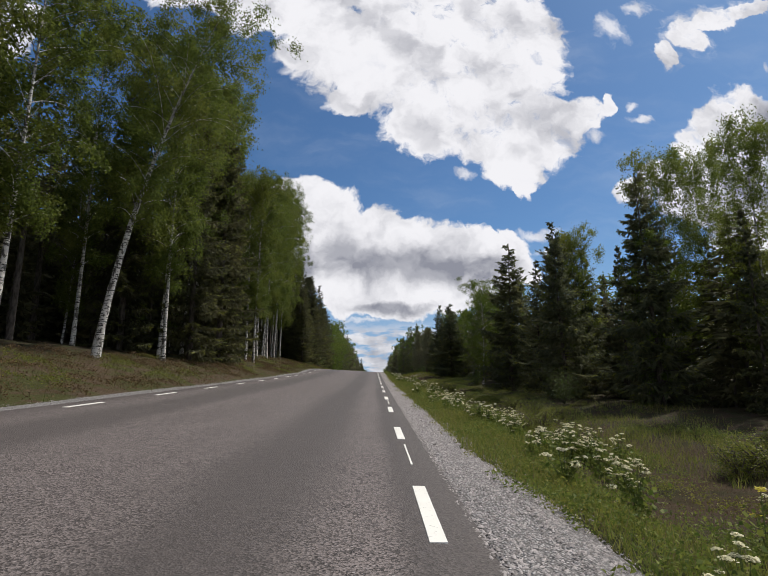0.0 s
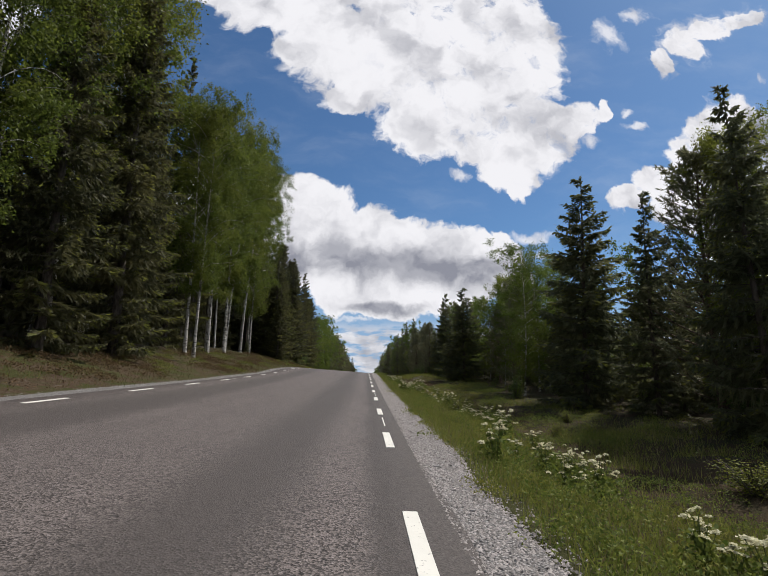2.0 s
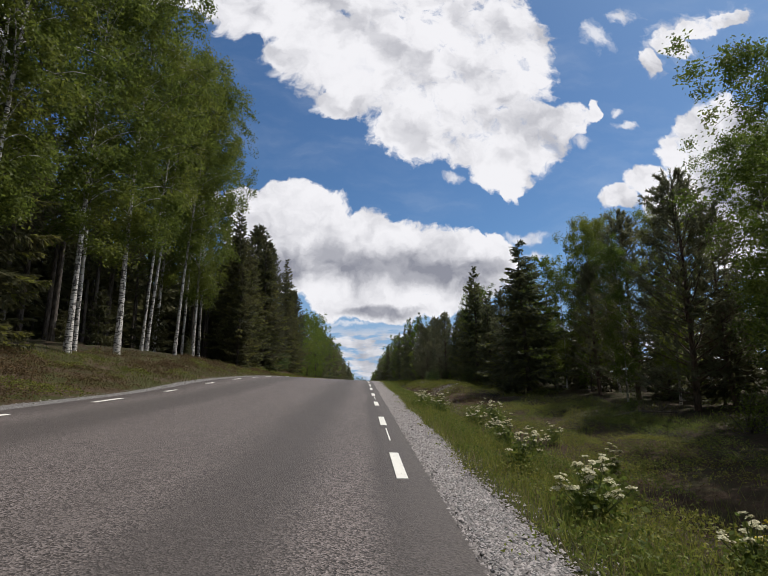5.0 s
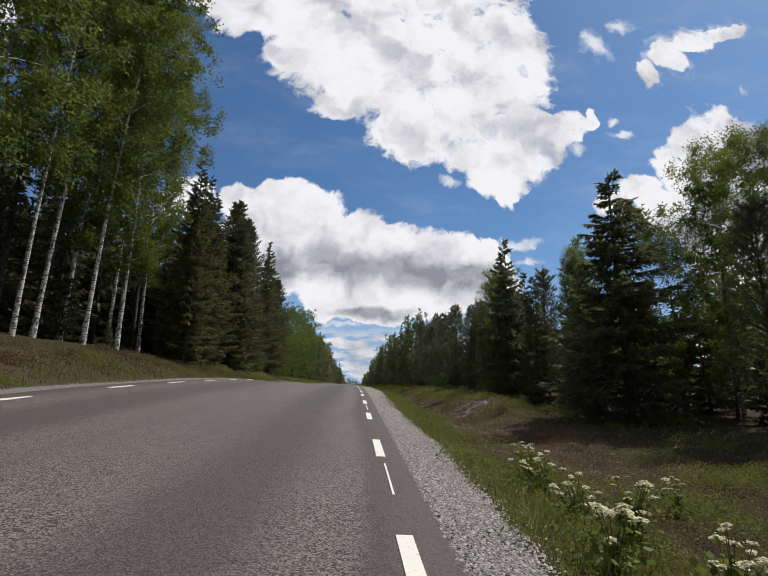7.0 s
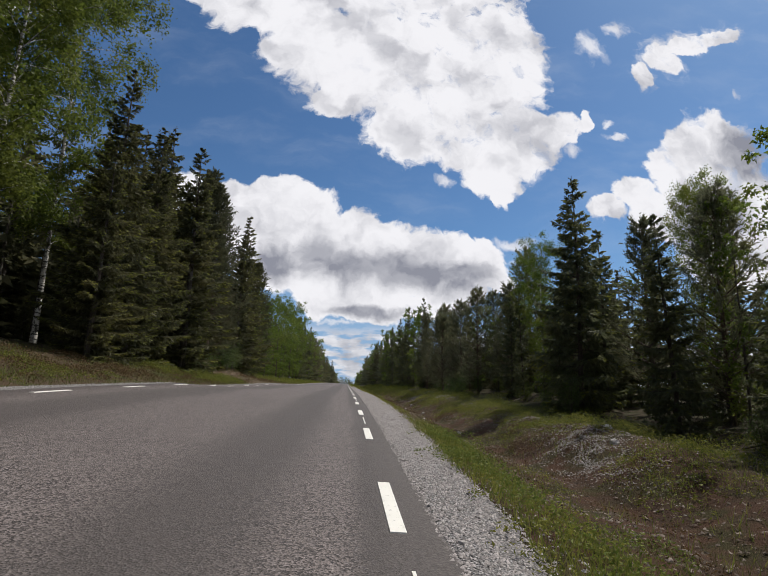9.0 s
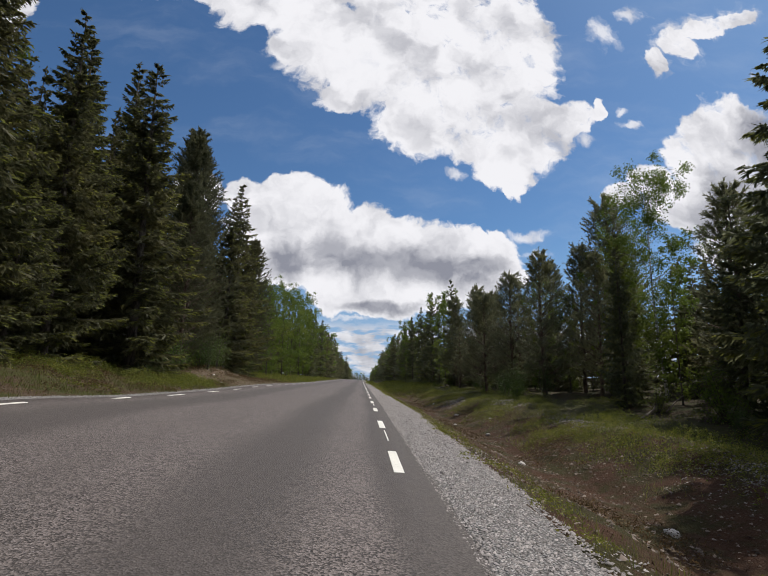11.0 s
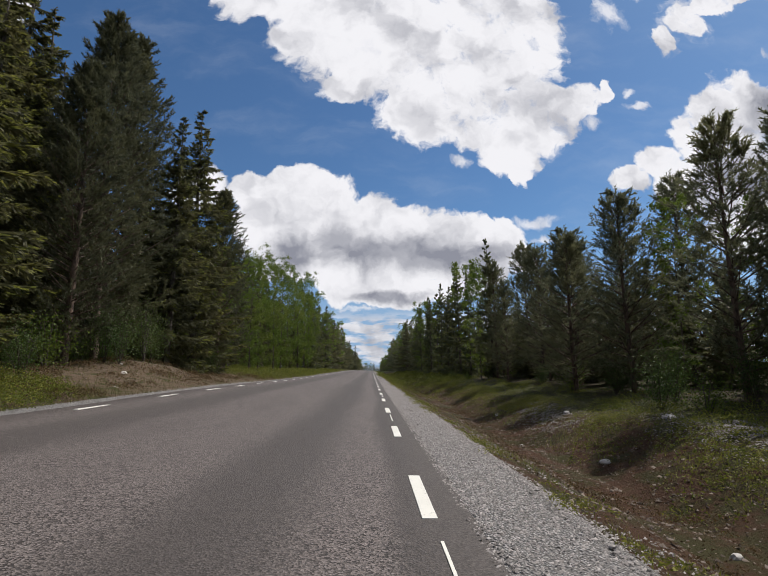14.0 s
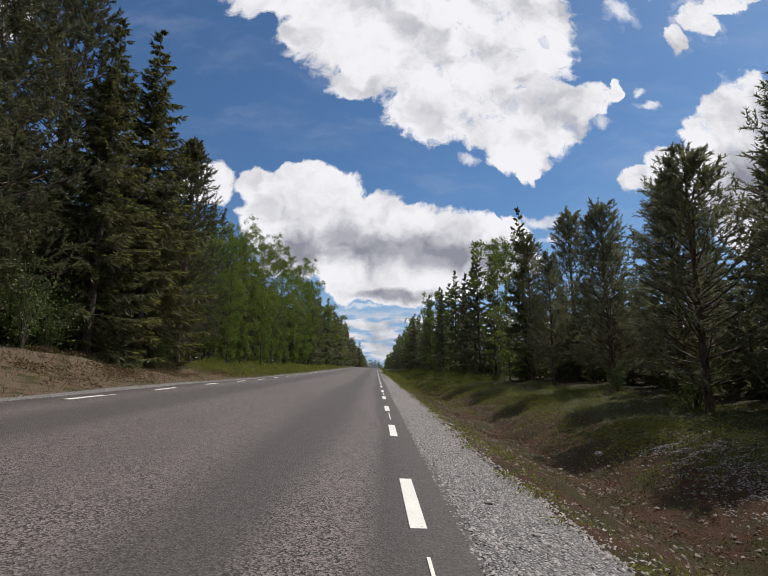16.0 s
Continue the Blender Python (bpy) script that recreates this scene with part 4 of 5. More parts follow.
def make_shoulders():
    # bed below the loose stones
    BED_STEPS = (-0.08, 0.04, 0.22, 0.42, 0.62, 0.82, 1.0)
    nb = len(BED_STEPS)
    for name, side in (("gravel_shoulder_right", 1), ("gravel_shoulder_left", -1)):
        ys = np.arange(-40, 220, 0.5)
        verts = []
        for y in ys:
            w = float(shoulder_width(y)) if side > 0 else 0.42 + 0.08 * math.sin(y * 0.7)
            for f in BED_STEPS:
                x = EDGE_R + 0.01 + w * f if side > 0 else EDGE_L - 0.01 - w * f
                verts.append((x, y, float(land_z(x, y)) + (-0.025 if f < 0 else -0.012 if f == 1 else 0.002)))
        faces = [(r * nb + c, r * nb + c + 1, (r + 1) * nb + c + 1, (r + 1) * nb + c) for r in range(len(ys) - 1) for c in range(nb - 1)]
        tagged(new(name, mesh_of(name, verts, faces, [BED], soft=True)), "strip of crushed grey gravel beside the asphalt", "gravel", kind="structure")
    rng = R(61)
    k = 134000
    y = np.where(np.arange(k) < 126000, 1 + 73 * rng.uniform(0, 1, k), 74 + 66 * rng.uniform(0, 1, k) ** 1.5)
    f = np.where(rng.uniform(0, 1, k) < 0.93, rng.beta(1.0, 1.15, k), rng.uniform(0.95, 1.55, k) ** 1.1)
    x = EDGE_R - 0.03 + f * (shoulder_width(y) + 0.05)
    size = rng.uniform(0.0060, 0.0130, k) * np.where(y > 74, 2.0, 1.0)
    z = land_z(x, y) + size * 0.30
    me = stones_mesh("loose_gravel", rng, np.stack([x, y, z], 1), size, GRAVEL)
    tagged(new("loose_gravel", me), "loose crushed grey granite stones along the road", "gravel", kind="stuff")
    k = 6000
    y, f = rng.uniform(2, 100, k), rng.uniform(0, 1.1, k)
    x = EDGE_L - 0.02 - f * 0.45
    size = rng.uniform(0.008, 0.016, k)
    me = stones_mesh("loose_gravel", rng, np.stack([x, y, land_z(x, y) + size * 0.2], 1), size, GRAVEL)
    tagged(new("loose_gravel", me), "thin strip of loose grey gravel by the bank", "gravel", kind="stuff")
    # rubble in the ditch and on its far side
    k = 42000
    y = 36 + 52 * rng.uniform(0, 1, k)
    pick = rng.uniform(0, 1, k)
    x = np.where(pick < 0.35, rng.normal(2.7, 0.8, k), np.where(pick < 0.65, rng.normal(5.2, 0.8, k), rng.uniform(1.8, 4.2, k)))
    x = np.clip(x, 1.3, 7.5)
    x[:5000], y[:5000] = rng.normal(-8.0, 0.9, 5000), rng.normal(74, 3.5, 5000)
    size = 0.008 + 0.020 * rng.uniform(0, 1, k) ** 2.5
    z = ground_many(x, y)
    me = stones_mesh("ditch_rubble", rng, np.stack([x, y, z + size * 0.2], 1), size, RUBBLE)
    tagged(new("ditch_rubble", me), "small stones strewn over the brown ditch", "rubble", kind="stuff")
    k = 24000
    spot = np.array([(3.8, 46.0), (4.2, 47.3), (4.6, 51.5), (5.0, 57.5), (4.9, 63.0), (5.3, 64.2), (4.1, 67.6), (4.5, 69.8)])[rng.integers(0, 8, k)]
    x, y = spot[:, 0] + rng.normal(0, 0.30, k), spot[:, 1] + rng.normal(0, 0.75, k)
    size = rng.uniform(0.007, 0.017, k)
    me = stones_mesh("gravel_heap", rng, np.stack([x, y, ground_many(x, y) + size * 0.2], 1), size, SPILL)
    tagged(new("gravel_heap", me), "grey gravel spilled on the far side of the ditch", "gravel", kind="stuff")
    k = 46000
    x, y = np.clip(rng.normal(3.2, 1.2, k), 1.5, 8), rng.uniform(1, 92, k)
    at = np.stack([x, y, ground_many(x, y) + rng.uniform(0.002, 0.025, k)], 1)
    q = leaf_quads(rng, at, 0.022, 0.0)
    x, y = rng.uniform(-9.4, -5.6, 15000), rng.uniform(6, 60, 15000)
    at = np.stack([x, y, ground_many(x, y) + rng.uniform(0.002, 0.03, 15000)], 1)
    q = np.concatenate([q, leaf_quads(rng, at, 0.05, 0.0)])
    tagged(new("dead_leaves", mesh_from_arrays("dead_leaves", q[:, :3], 3, [LITTER])), "brown dead leaves strewn over ditch and bank", "litter", kind="stuff")


make_shoulders()


def rock(x, y, size, seed):
    rng = R(seed)
    bm = bmesh.new()
    bmesh.ops.create_icosphere(bm, subdivisions=2, radius=1)
    for v in bm.verts:
        v.co *= 1 + 0.35 * noise.noise(v.co * 1.3 + Vector((seed, 0, 0))) + 0.10 * noise.noise(v.co * 4 + Vector((0, seed, 0)))
        v.co = Vector((v.co.x * size * rng.uniform(0.97, 1.03), v.co.y * size * 0.85, v.co.z * size * 0.62))
    me = bpy.data.meshes.new("stone")
    bm.to_mesh(me)
    bm.free()
    me.materials.append(ROCK)
    ob = tagged(new("stone", me), "pale grey stone lying in the roadside soil", "stone", group="stones by the road")
    ob.matrix_basis = pose(x, y, ground_at(x, y) + size * 0.10, 0, 0, seed * 40)


for i, (x, y, s) in enumerate([(3.22, 58.7, 0.07), (3.44, 63.8, 0.08), (2.7, 60.3, 0.05), (3.9, 61.0, 0.06), (4.3, 46.3, 0.09), (4.9, 47.6, 0.09), (3.0, 66.4, 0.06), (4.6, 68.0, 0.09),
                               (2.5, 54.0, 0.07), (-7.6, 71.7, 0.12), (-8.2, 72.6, 0.09), (5.2, 65.0, 0.13), (3.6, 70.5, 0.08), (2.9, 51.0, 0.07), (-6.4, 69.0, 0.07)]):
    rock(x, y, s, i + 3)


# ---- verge plants ----
def blades_mesh(name, rng, x, y, z, height, width, lean, mats, index):
    """Grass as slim leaning blades."""
    k = len(x)
    a = rng.uniform(0, 6.28, k)
    side = np.stack([np.cos(a), np.sin(a), np.zeros(k)], 1) * width[:, None]
    b = rng.uniform(0, 6.28, k)
    out = np.stack([np.cos(b), np.sin(b), np.zeros(k)], 1) * (lean * height)[:, None]
    root = np.stack([x, y, z - 0.02], 1)
    tip = root + out + np.stack([np.zeros(k), np.zeros(k), height], 1)
    return mesh_from_arrays(name, np.stack([root + side * 1.3, root - side * 1.3, tip], 1), 3, mats, index)


def clumps(rng, k, x0, x1, y0, y1, tight):
    """Points gathered round random centres."""
    c = max(1, k // 26)
    cx, cy = rng.uniform(x0, x1, c), rng.uniform(y0, y1, c)
    i = rng.integers(0, c, k)
    return np.clip(cx[i] + rng.normal(0, tight, k), x0 - 0.2, x1 + 0.4), cy[i] + rng.normal(0, tight * 1.3, k), i


def patches(rng, k, count, x0, x1, y0, y1, tight):
    """The same round few centres, so that bare soil stays between."""
    cx, cy = rng.uniform(x0, x1, count), rng.uniform(y0, y1, count)
    size = rng.uniform(0.4, 1.5, count) * tight
    i = rng.choice(count, k, p=size**2 / (size**2).sum())
    return np.clip(cx[i] + rng.normal(0, 1, k) * size[i], x0 - 0.3, x1 + 0.6), cy[i] + rng.normal(0, 1.6, k) * size[i], i


def mounds_of(rng, cx, cy, r, h, per, size):
    """Leaves over low domes; per: leaves for each square metre."""
    n = np.maximum(8, (math.pi * r * r * per).astype(int))
    i = np.repeat(np.arange(len(cx)), n)
    d, a = np.sqrt(rng.uniform(0, 1, len(i))), rng.uniform(0, 6.28, len(i))
    wob = 1 + 0.25 * np.sin(a * 3 + i) + 0.15 * np.sin(a * 5 + 2 * i)
    x, y = cx[i] + r[i] * d * np.cos(a) * wob, cy[i] + r[i] * d * np.sin(a) * wob * 1.2
    z = ground_many(x, y) + h[i] * (1 - d * d) ** 0.7 * rng.uniform(0.25, 1.0, len(i)) ** 0.6 + 0.01
    return leaf_quads(rng, np.stack([x, y, z], 1), size, -0.15)


def make_grass():
    rng = R(71)
    sets = []
    # lush strip next to the gravel, early on
    x, y, _ = clumps(rng, 100000, 0.95, 2.1, 0, 47, 0.13)
    sets.append((x, y, 0.03 + 0.17 * rng.uniform(0, 1, len(x)) ** 1.6, 0.0028, 0.18))
    x, y, _ = patches(rng, 24000, 90, 2.4, 8.0, 1, 46, 0.30)
    sets.append((x, y, rng.uniform(0.05, 0.20, len(x)), 0.0036, 0.25))
    # sparser tufts along the ditch later
    x, y, _ = patches(rng, 9000, 90, 1.3, 1.9, 44, 92, 0.12)
    sets.append((x, y, rng.uniform(0.03, 0.11, len(x)), 0.0026, 0.5))
    x, y, _ = patches(rng, 26000, 120, 3.5, 5.6, 44, 95, 0.26)
    sets.append((x, y, rng.uniform(0.03, 0.13, len(x)), 0.0032, 0.35))
    x, y, _ = patches(rng, 11000, 45, 2.2, 6.0, 2, 20, 0.26)
    sets.append((x, y, rng.uniform(0.06, 0.22, len(x)), 0.0034, 0.15))
    x, y, _ = clumps(rng, 9000, 1.15, 3.2, 80, 128, 0.3)
    sets.append((x, y, rng.uniform(0.06, 0.20, len(x)), 0.008, 0.2))
    xs, ys = np.concatenate([s[0] for s in sets]), np.concatenate([s[1] for s in sets])
    keep = xs > EDGE_R + shoulder_width(ys) * 0.93
    keep &= (rng.uniform(0, 1, len(xs)) > (0.35 + 0.55 * ((xs > 1.55) & (xs < 2.7))) * smooth(ys, 27, 37)) | (ys > 46)
    hs = np.concatenate([s[2] for s in sets])
    ws = np.concatenate([np.full(len(s[0]), s[3]) for s in sets])
    dry = np.concatenate([rng.uniform(0, 1, len(s[0])) < s[4] for s in sets])
    xs, ys, hs, ws, dry = xs[keep], ys[keep], hs[keep], ws[keep], dry[keep]
    zs = ground_many(xs, ys)
    me = blades_mesh("verge_grass", rng, xs, ys, zs, hs, ws, rng.uniform(0.1, 0.7, len(xs)), [GRASS, DRY], dry.astype(int))
    tagged(new("verge_grass", me), "long green grass on the roadside verge", "grass", kind="stuff")
    # left bank: short grass, dry straw and berry shrubs
    x, y, i = clumps(rng, 60000, -9.6, -5.45, 4, 100, 0.20)
    h = rng.uniform(0.05, 0.22, len(x))
    z = ground_many(x, y)
    thin = ((y > 34) & (y < 68)) | (y > 90) | (rng.uniform(0, 1, len(x)) < 0.3)
    x, y, h, z = x[thin], y[thin], h[thin], z[thin]
    me = blades_mesh("bank_grass", rng, x, y, z, h, np.full(len(x), 0.004), rng.uniform(0.2, 0.9, len(x)), [BANK_GRASS, BANK_DRY], (rng.uniform(0, 1, len(x)) < 0.5).astype(int))
    tagged(new("bank_grass", me), "short dry and green grass on the bank", "grass", kind="stuff")
    # left bank: brown heath and low berry shrubs in mounds, thick before the bare soil heap
    cx, cy = rng.uniform(-9.8, -5.8, 300), rng.uniform(5, 86, 300)
    q = mounds_of(rng, cx, cy, rng.uniform(0.18, 0.65, 300), rng.uniform(0.08, 0.26, 300), 560, 0.050)
    tagged(new("heath", mesh_from_arrays("heath", q[:, :3], 3, [HEATH])), "brown heath and dry litter tufts on the bank", "heath", kind="stuff")
    cx, cy = rng.uniform(-9.6, -5.75, 330), rng.uniform(5, 66, 330)
    r, h = rng.uniform(0.15, 0.6, 330), rng.uniform(0.08, 0.26, 330)
    cx[190:240], cy[190:240] = rng.uniform(-9.2, -5.8, 50), rng.uniform(58, 68, 50)
    r[190:240], h[190:240] = rng.uniform(0.35, 0.75, 50), rng.uniform(0.22, 0.45, 50)
    cx, cy = np.append(cx, rng.uniform(-9.4, -5.6, 60)), np.append(cy, rng.uniform(84, 118, 60))
    r, h = np.append(r, rng.uniform(0.4, 0.9, 60)), np.append(h, rng.uniform(0.2, 0.5, 60))
    q = mounds_of(rng, cx[190:], cy[190:], r[190:], h[190:], 640, 0.046)
    tagged(new("berry_shrubs", mesh_from_arrays("berry_shrubs", q[:, :3], 3, [BERRY])), "low green berry shrubs in patches on the bank", "shrubs", kind="stuff")
    # right verge: lush herbs in mounds, with dark soil between them
    k = 600
    cx = np.where(rng.uniform(0, 1, k) < 0.58, 1.12 + np.abs(rng.normal(0, 0.55, k)), rng.uniform(2.0, 6.8, k))
    cy = 47 * rng.uniform(0, 1, k) ** 1.15
    cx[:70], cy[:70] = rng.uniform(1.6, 6.0, 70), rng.uniform(28, 37, 70)
    cx = np.maximum(cx, EDGE_R + shoulder_width(cy) + 0.12)
    keep = rng.uniform(0, 1, k) > 0.8 * smooth(cy, 35, 39) * (cx > 1.6)
    cx, cy = cx[keep], cy[keep]
    r = rng.uniform(0.14, 0.42, len(cx)) * np.where(cx > 2.2, 1.5, 1.0)
    h = rng.uniform(0.08, 0.30, len(cx)) * np.where(cx < 1.5, 0.7, 1.0)
    half = rng.uniform(0, 1, len(cx)) < 0.6
    q = mounds_of(rng, cx[half], cy[half], r[half], h[half], 1250, 0.029)
    tagged(new("verge_herbs", mesh_from_arrays("verge_herbs", q[:, :3], 3, [HERB])), "lush green herbs in clumps on the verge", "herbs", kind="stuff")
    q = mounds_of(rng, cx[~half], cy[~half], r[~half], h[~half] * 0.9, 1150, 0.027)
    tagged(new("verge_herbs", mesh_from_arrays("verge_herbs", q[:, :3], 3, [MEADOW_LEAF])), "yellow-green meadow herbs in clumps on the verge", "herbs", kind="stuff")
    # small tufts that creep into the gravel
    k = 130
    cy = rng.uniform(2, 76, k)
    cx = EDGE_R + shoulder_width(cy) * rng.uniform(0.78, 1.12, k)
    q = mounds_of(rng, cx, cy, rng.uniform(0.04, 0.12, k), rng.uniform(0.03, 0.09, k), 2600, 0.022)
    tagged(new("gravel_tufts", mesh_from_arrays("gravel_tufts", q[:, :3], 3, [MEADOW_LEAF])), "small green tufts growing in the gravel's margin", "herbs", kind="stuff")
    # bright green patches along the gravel and on the ditch's far side
    k = 230
    cy = rng.uniform(44, 100, k)
    cx = np.where(np.arange(k) < 120, EDGE_R + shoulder_width(cy) + np.abs(rng.normal(0.05, 0.16, k)), rng.normal(4.5, 0.6, k))
    cx[220:], cy[220:] = rng.normal(4.4, 0.35, 10), rng.normal(70.3, 0.7, 10)
    r = np.where(np.arange(k) < 120, rng.uniform(0.06, 0.20, k), rng.uniform(0.2, 0.55, k))
    q = mounds_of(rng, cx, cy, r, np.clip(r * 0.5, 0.04, 0.22), 1000, 0.030)
    tagged(new("verge_herbs", mesh_from_arrays("verge_herbs", q[:, :3], 3, [MEADOW_LEAF])), "yellow-green herbs in patches along the ditch", "herbs", kind="stuff")
    # further down both sides
    k = 300
    cx, cy = np.where(np.arange(k) < 190, rng.uniform(1.3, 7.8, k), rng.uniform(-9.8, -5.7, k)), rng.uniform(90, 150, k)
    q = mounds_of(rng, cx, cy, rng.uniform(0.4, 1.1, k), rng.uniform(0.12, 0.45, k), 110, 0.11)
    tagged(new("verge_herbs", mesh_from_arrays("verge_herbs", q[:, :3], 3, [BERRY])), "green growth on the verges further down the road", "herbs", kind="stuff")
    # beyond the ditch
    k = 300
    cx, cy = rng.uniform(1.9, 4.4, k), rng.uniform(37, 92, k)
    q = mounds_of(rng, cx, cy, rng.uniform(0.10, 0.42, k), rng.uniform(0.03, 0.12, k), 620, 0.030)
    tagged(new("heath", mesh_from_arrays("heath", q[:, :3], 3, [HEATH])), "low brown growth and litter in the ditch", "heath", kind="stuff")
    k = 270
    cx, cy = rng.uniform(3.5, 7.4, k), rng.uniform(41, 92, k)
    q = mounds_of(rng, cx, cy, rng.uniform(0.15, 0.6, k), rng.uniform(0.08, 0.30, k), 480, 0.040)
    tagged(new("berry_shrubs", mesh_from_arrays("berry_shrubs", q[:, :3], 3, [BERRY])), "low shrubs on the ditch's far side", "shrubs", kind="stuff")


make_grass()


def head_mesh(seed, r, mat):
    """One flat umbel: rays and many tiny blossoms."""
    rng = R(seed)
    at = []
    for k in range(11):
        b, f = k * 2.4, math.sqrt(k / 10)
        for q in range(4):
            at.append(np.array([math.cos(b) * r * f, math.sin(b) * r * f, 0.028 - 0.012 * f]) + rng.normal(size=3) * (0.007, 0.007, 0.004))
    at = np.array(at)
    tip = unit(rng.normal(size=at.shape) * (1, 1, 0.25))
    side = np.cross(tip, (0, 0, 1.0)) + rng.normal(size=at.shape) * 0.1
    s = 0.010
    rays = np.stack([at * 0, at * 0 + (0.002, 0, 0), at + (0.001, 0, 0), at], 1)
    return mesh_from_arrays("flower_head", np.concatenate([np.stack([at - tip * s, at + side * s, at + tip * s, at - side * s], 1), rays]), 4, [mat, STALK], [0] * len(at) + [1] * len(at))


def flower_plant(name, label, group, seed, h, stems, head):
    rng = R(seed)
    root = tagged(new(name), label, "flower", group=group)
    t, leaves = Tubes(), []
    for i in range(stems):
        a = rng.uniform(0, 6.28)
        out = rng.uniform(0.05, 0.5) * h
        top = np.array([math.cos(a) * out, math.sin(a) * out, h * rng.uniform(0.5, 1.05)])
        t.add([(0, 0, 0), top * (0.35, 0.35, 0.55), top], [0.004, 0.004, 0.0025], 4)
        ob = part_of("flower_head", head, root)
        ob.matrix_basis = pose(*top, rng.uniform(-14, 14), rng.uniform(-14, 14), rng.uniform(0, 360)) @ Matrix.Diagonal([rng.uniform(0.6, 1.15)] * 3 + [1])
        for k in range(20):
            s = rng.uniform(0.08, 0.85)
            leaves.append(top * (s * 0.5, s * 0.5, s) + rng.normal(size=3) * (0.08, 0.08, 0.03))
    part_of("stem", t.mesh("flower_stem", STALK), root)
    part_of("foliage", mesh_from_arrays("flower_foliage", leaf_quads(rng, np.array(leaves), 0.05, 0.0), 4, [HERB]), root)
    return root


def make_umbels():
    rng = R(81)
    white, yellow = head_mesh(1, 0.034, PETAL), head_mesh(2, 0.026, YELLOW)
    firsts = [flower_plant("cow_parsley", "white flowering cow parsley standing in verge grass", "white wild flowers on the verge", seed, h, n, white)
              for seed, h, n in ((1, 0.46, 12), (2, 0.36, 10), (3, 0.54, 15))]
    firsts.append(flower_plant("wild_flower", "yellow flowering wild plant standing in verge grass", "yellow wild flowers on the verge", 4, 0.45, 5, yellow))
    spots = []
    for k in range(52):
        y = 1.0 + 34 * rng.random() if k < 46 else 31 + 5 * rng.random()
        x = rng.choice([rng.normal(1.6, 0.3), rng.normal(2.3, 0.4), rng.uniform(2.5, 4.5)], p=[0.5, 0.4, 0.1])
        x = max(x, 0.56 + float(shoulder_width(y)))
        spots.append((x, y, int(rng.choice(4, p=[0.38, 0.34, 0.2, 0.08]))))
    # thick groups
    for cx, cy, n in ((2.4, 8.6, 8), (2.3, 11.2, 8), (2.1, 14.5, 7), (2.6, 19.8, 9), (2.3, 23.5, 8), (2.3, 32.3, 6), (2.7, 6.4, 9), (3.1, 7.6, 8)):
        for k in range(n):
            spots.append((cx + rng.normal(0, 0.26), cy + rng.normal(0, 0.45), int(rng.choice(3))))
    used = set()
    for x, y, v in spots:
        s = rng.uniform(0.6, 1.0)
        m = pose(x, y, ground_at(x, y) - 0.02, rng.uniform(-6, 6), rng.uniform(-6, 6), rng.uniform(0, 360)) @ Matrix.Diagonal((s, s, s, 1))
        if v not in used:
            used.add(v)
            firsts[v].matrix_basis = m
        else:
            copy_thing(firsts[v], m @ Matrix.Diagonal([1 / c for c in firsts[v].scale] + [1]))


make_umbels()


def fallen_branch(points, radius, seed):
    rng = R(seed)
    t = Tubes()
    pts = [Vector((x, y, ground_at(x, y) + z)) for x, y, z in points]
    t.add(pts, [radius * (1 - 0.6 * i / (len(pts) - 1)) for i in range(len(pts))], 6)
    for i in range(5):
        a = pts[1] + (pts[-1] - pts[1]) * rng.uniform(0, 1)
        t.add([a, a + Vector(rng.normal(size=3) * (0.25, 0.25, 0.15) + (0, 0, 0.2))], [radius * 0.35, 0.004], 4)
    tagged(new("fallen_branch", t.mesh("fallen_branch", TWIG)), "grey dead branch lying on the forest edge", "branch", group="fallen branches")


fallen_branch([(6.2, 57.0, 0.06), (7.0, 57.8, 0.15), (7.9, 58.9, 0.35)], 0.03, 1)
fallen_branch([(5.6, 33.5, 0.05), (6.4, 33.9, 0.08), (7.6, 34.2, 0.06)], 0.035, 2)
fallen_branch([(6.2, 48.0, 0.03), (6.45, 47.9, 0.06), (6.7, 47.8, 0.04)], 0.02, 4)
fallen_branch([(7.0, 47.0, 0.03), (7.25, 46.8, 0.06), (7.5, 46.6, 0.05)], 0.02, 5)
fallen_branch([(5.3, 22.1, 0.03), (5.8, 21.95, 0.05), (6.3, 21.7, 0.06)], 0.018, 6)
fallen_branch([(7.3, 57.8, 0.06), (7.8, 58.2, 0.16), (8.3, 58.6, 0.28)], 0.022, 7)
fallen_branch([(-8.2, 28.4, 0.05), (-7.6, 29.2, 0.08), (-7.2, 30.3, 0.10)], 0.02, 3)

# ---- trees on the left bank: x, y, top ----
random.seed(5)
for x, y, top in [(-10.4, 9.5, 15.5), (-12.0, 13.0, 19.5), (-9.4, 11.8, 14.0)]:
    plant("birch_a", x, y, top)
plant("birch_lean", -9.0, 15.7, 15.5, turn=15, tilt=2)
plant("birch_a", -11.4, 18.2, 16.5, wide=0.9)
plant("birch_a", -8.7, 7.2, 13.5, wide=0.9)
plant("birch_b", -9.3, 20.9, 17.5)
plant("birch_a", -8.5, 19.7, 15.0, wide=0.85)
plant("birch_b", -9.7, 24.2, 18.0)
plant("birch_b", -10.4, 27.3, 20.0)
for x, y, top in [(-10.6, 25.0, 11.0), (-11.5, 22.7, 11.5), (-12.6, 19.5, 12.0)]:
    plant("birch_young", x, y, top, wide=0.7)
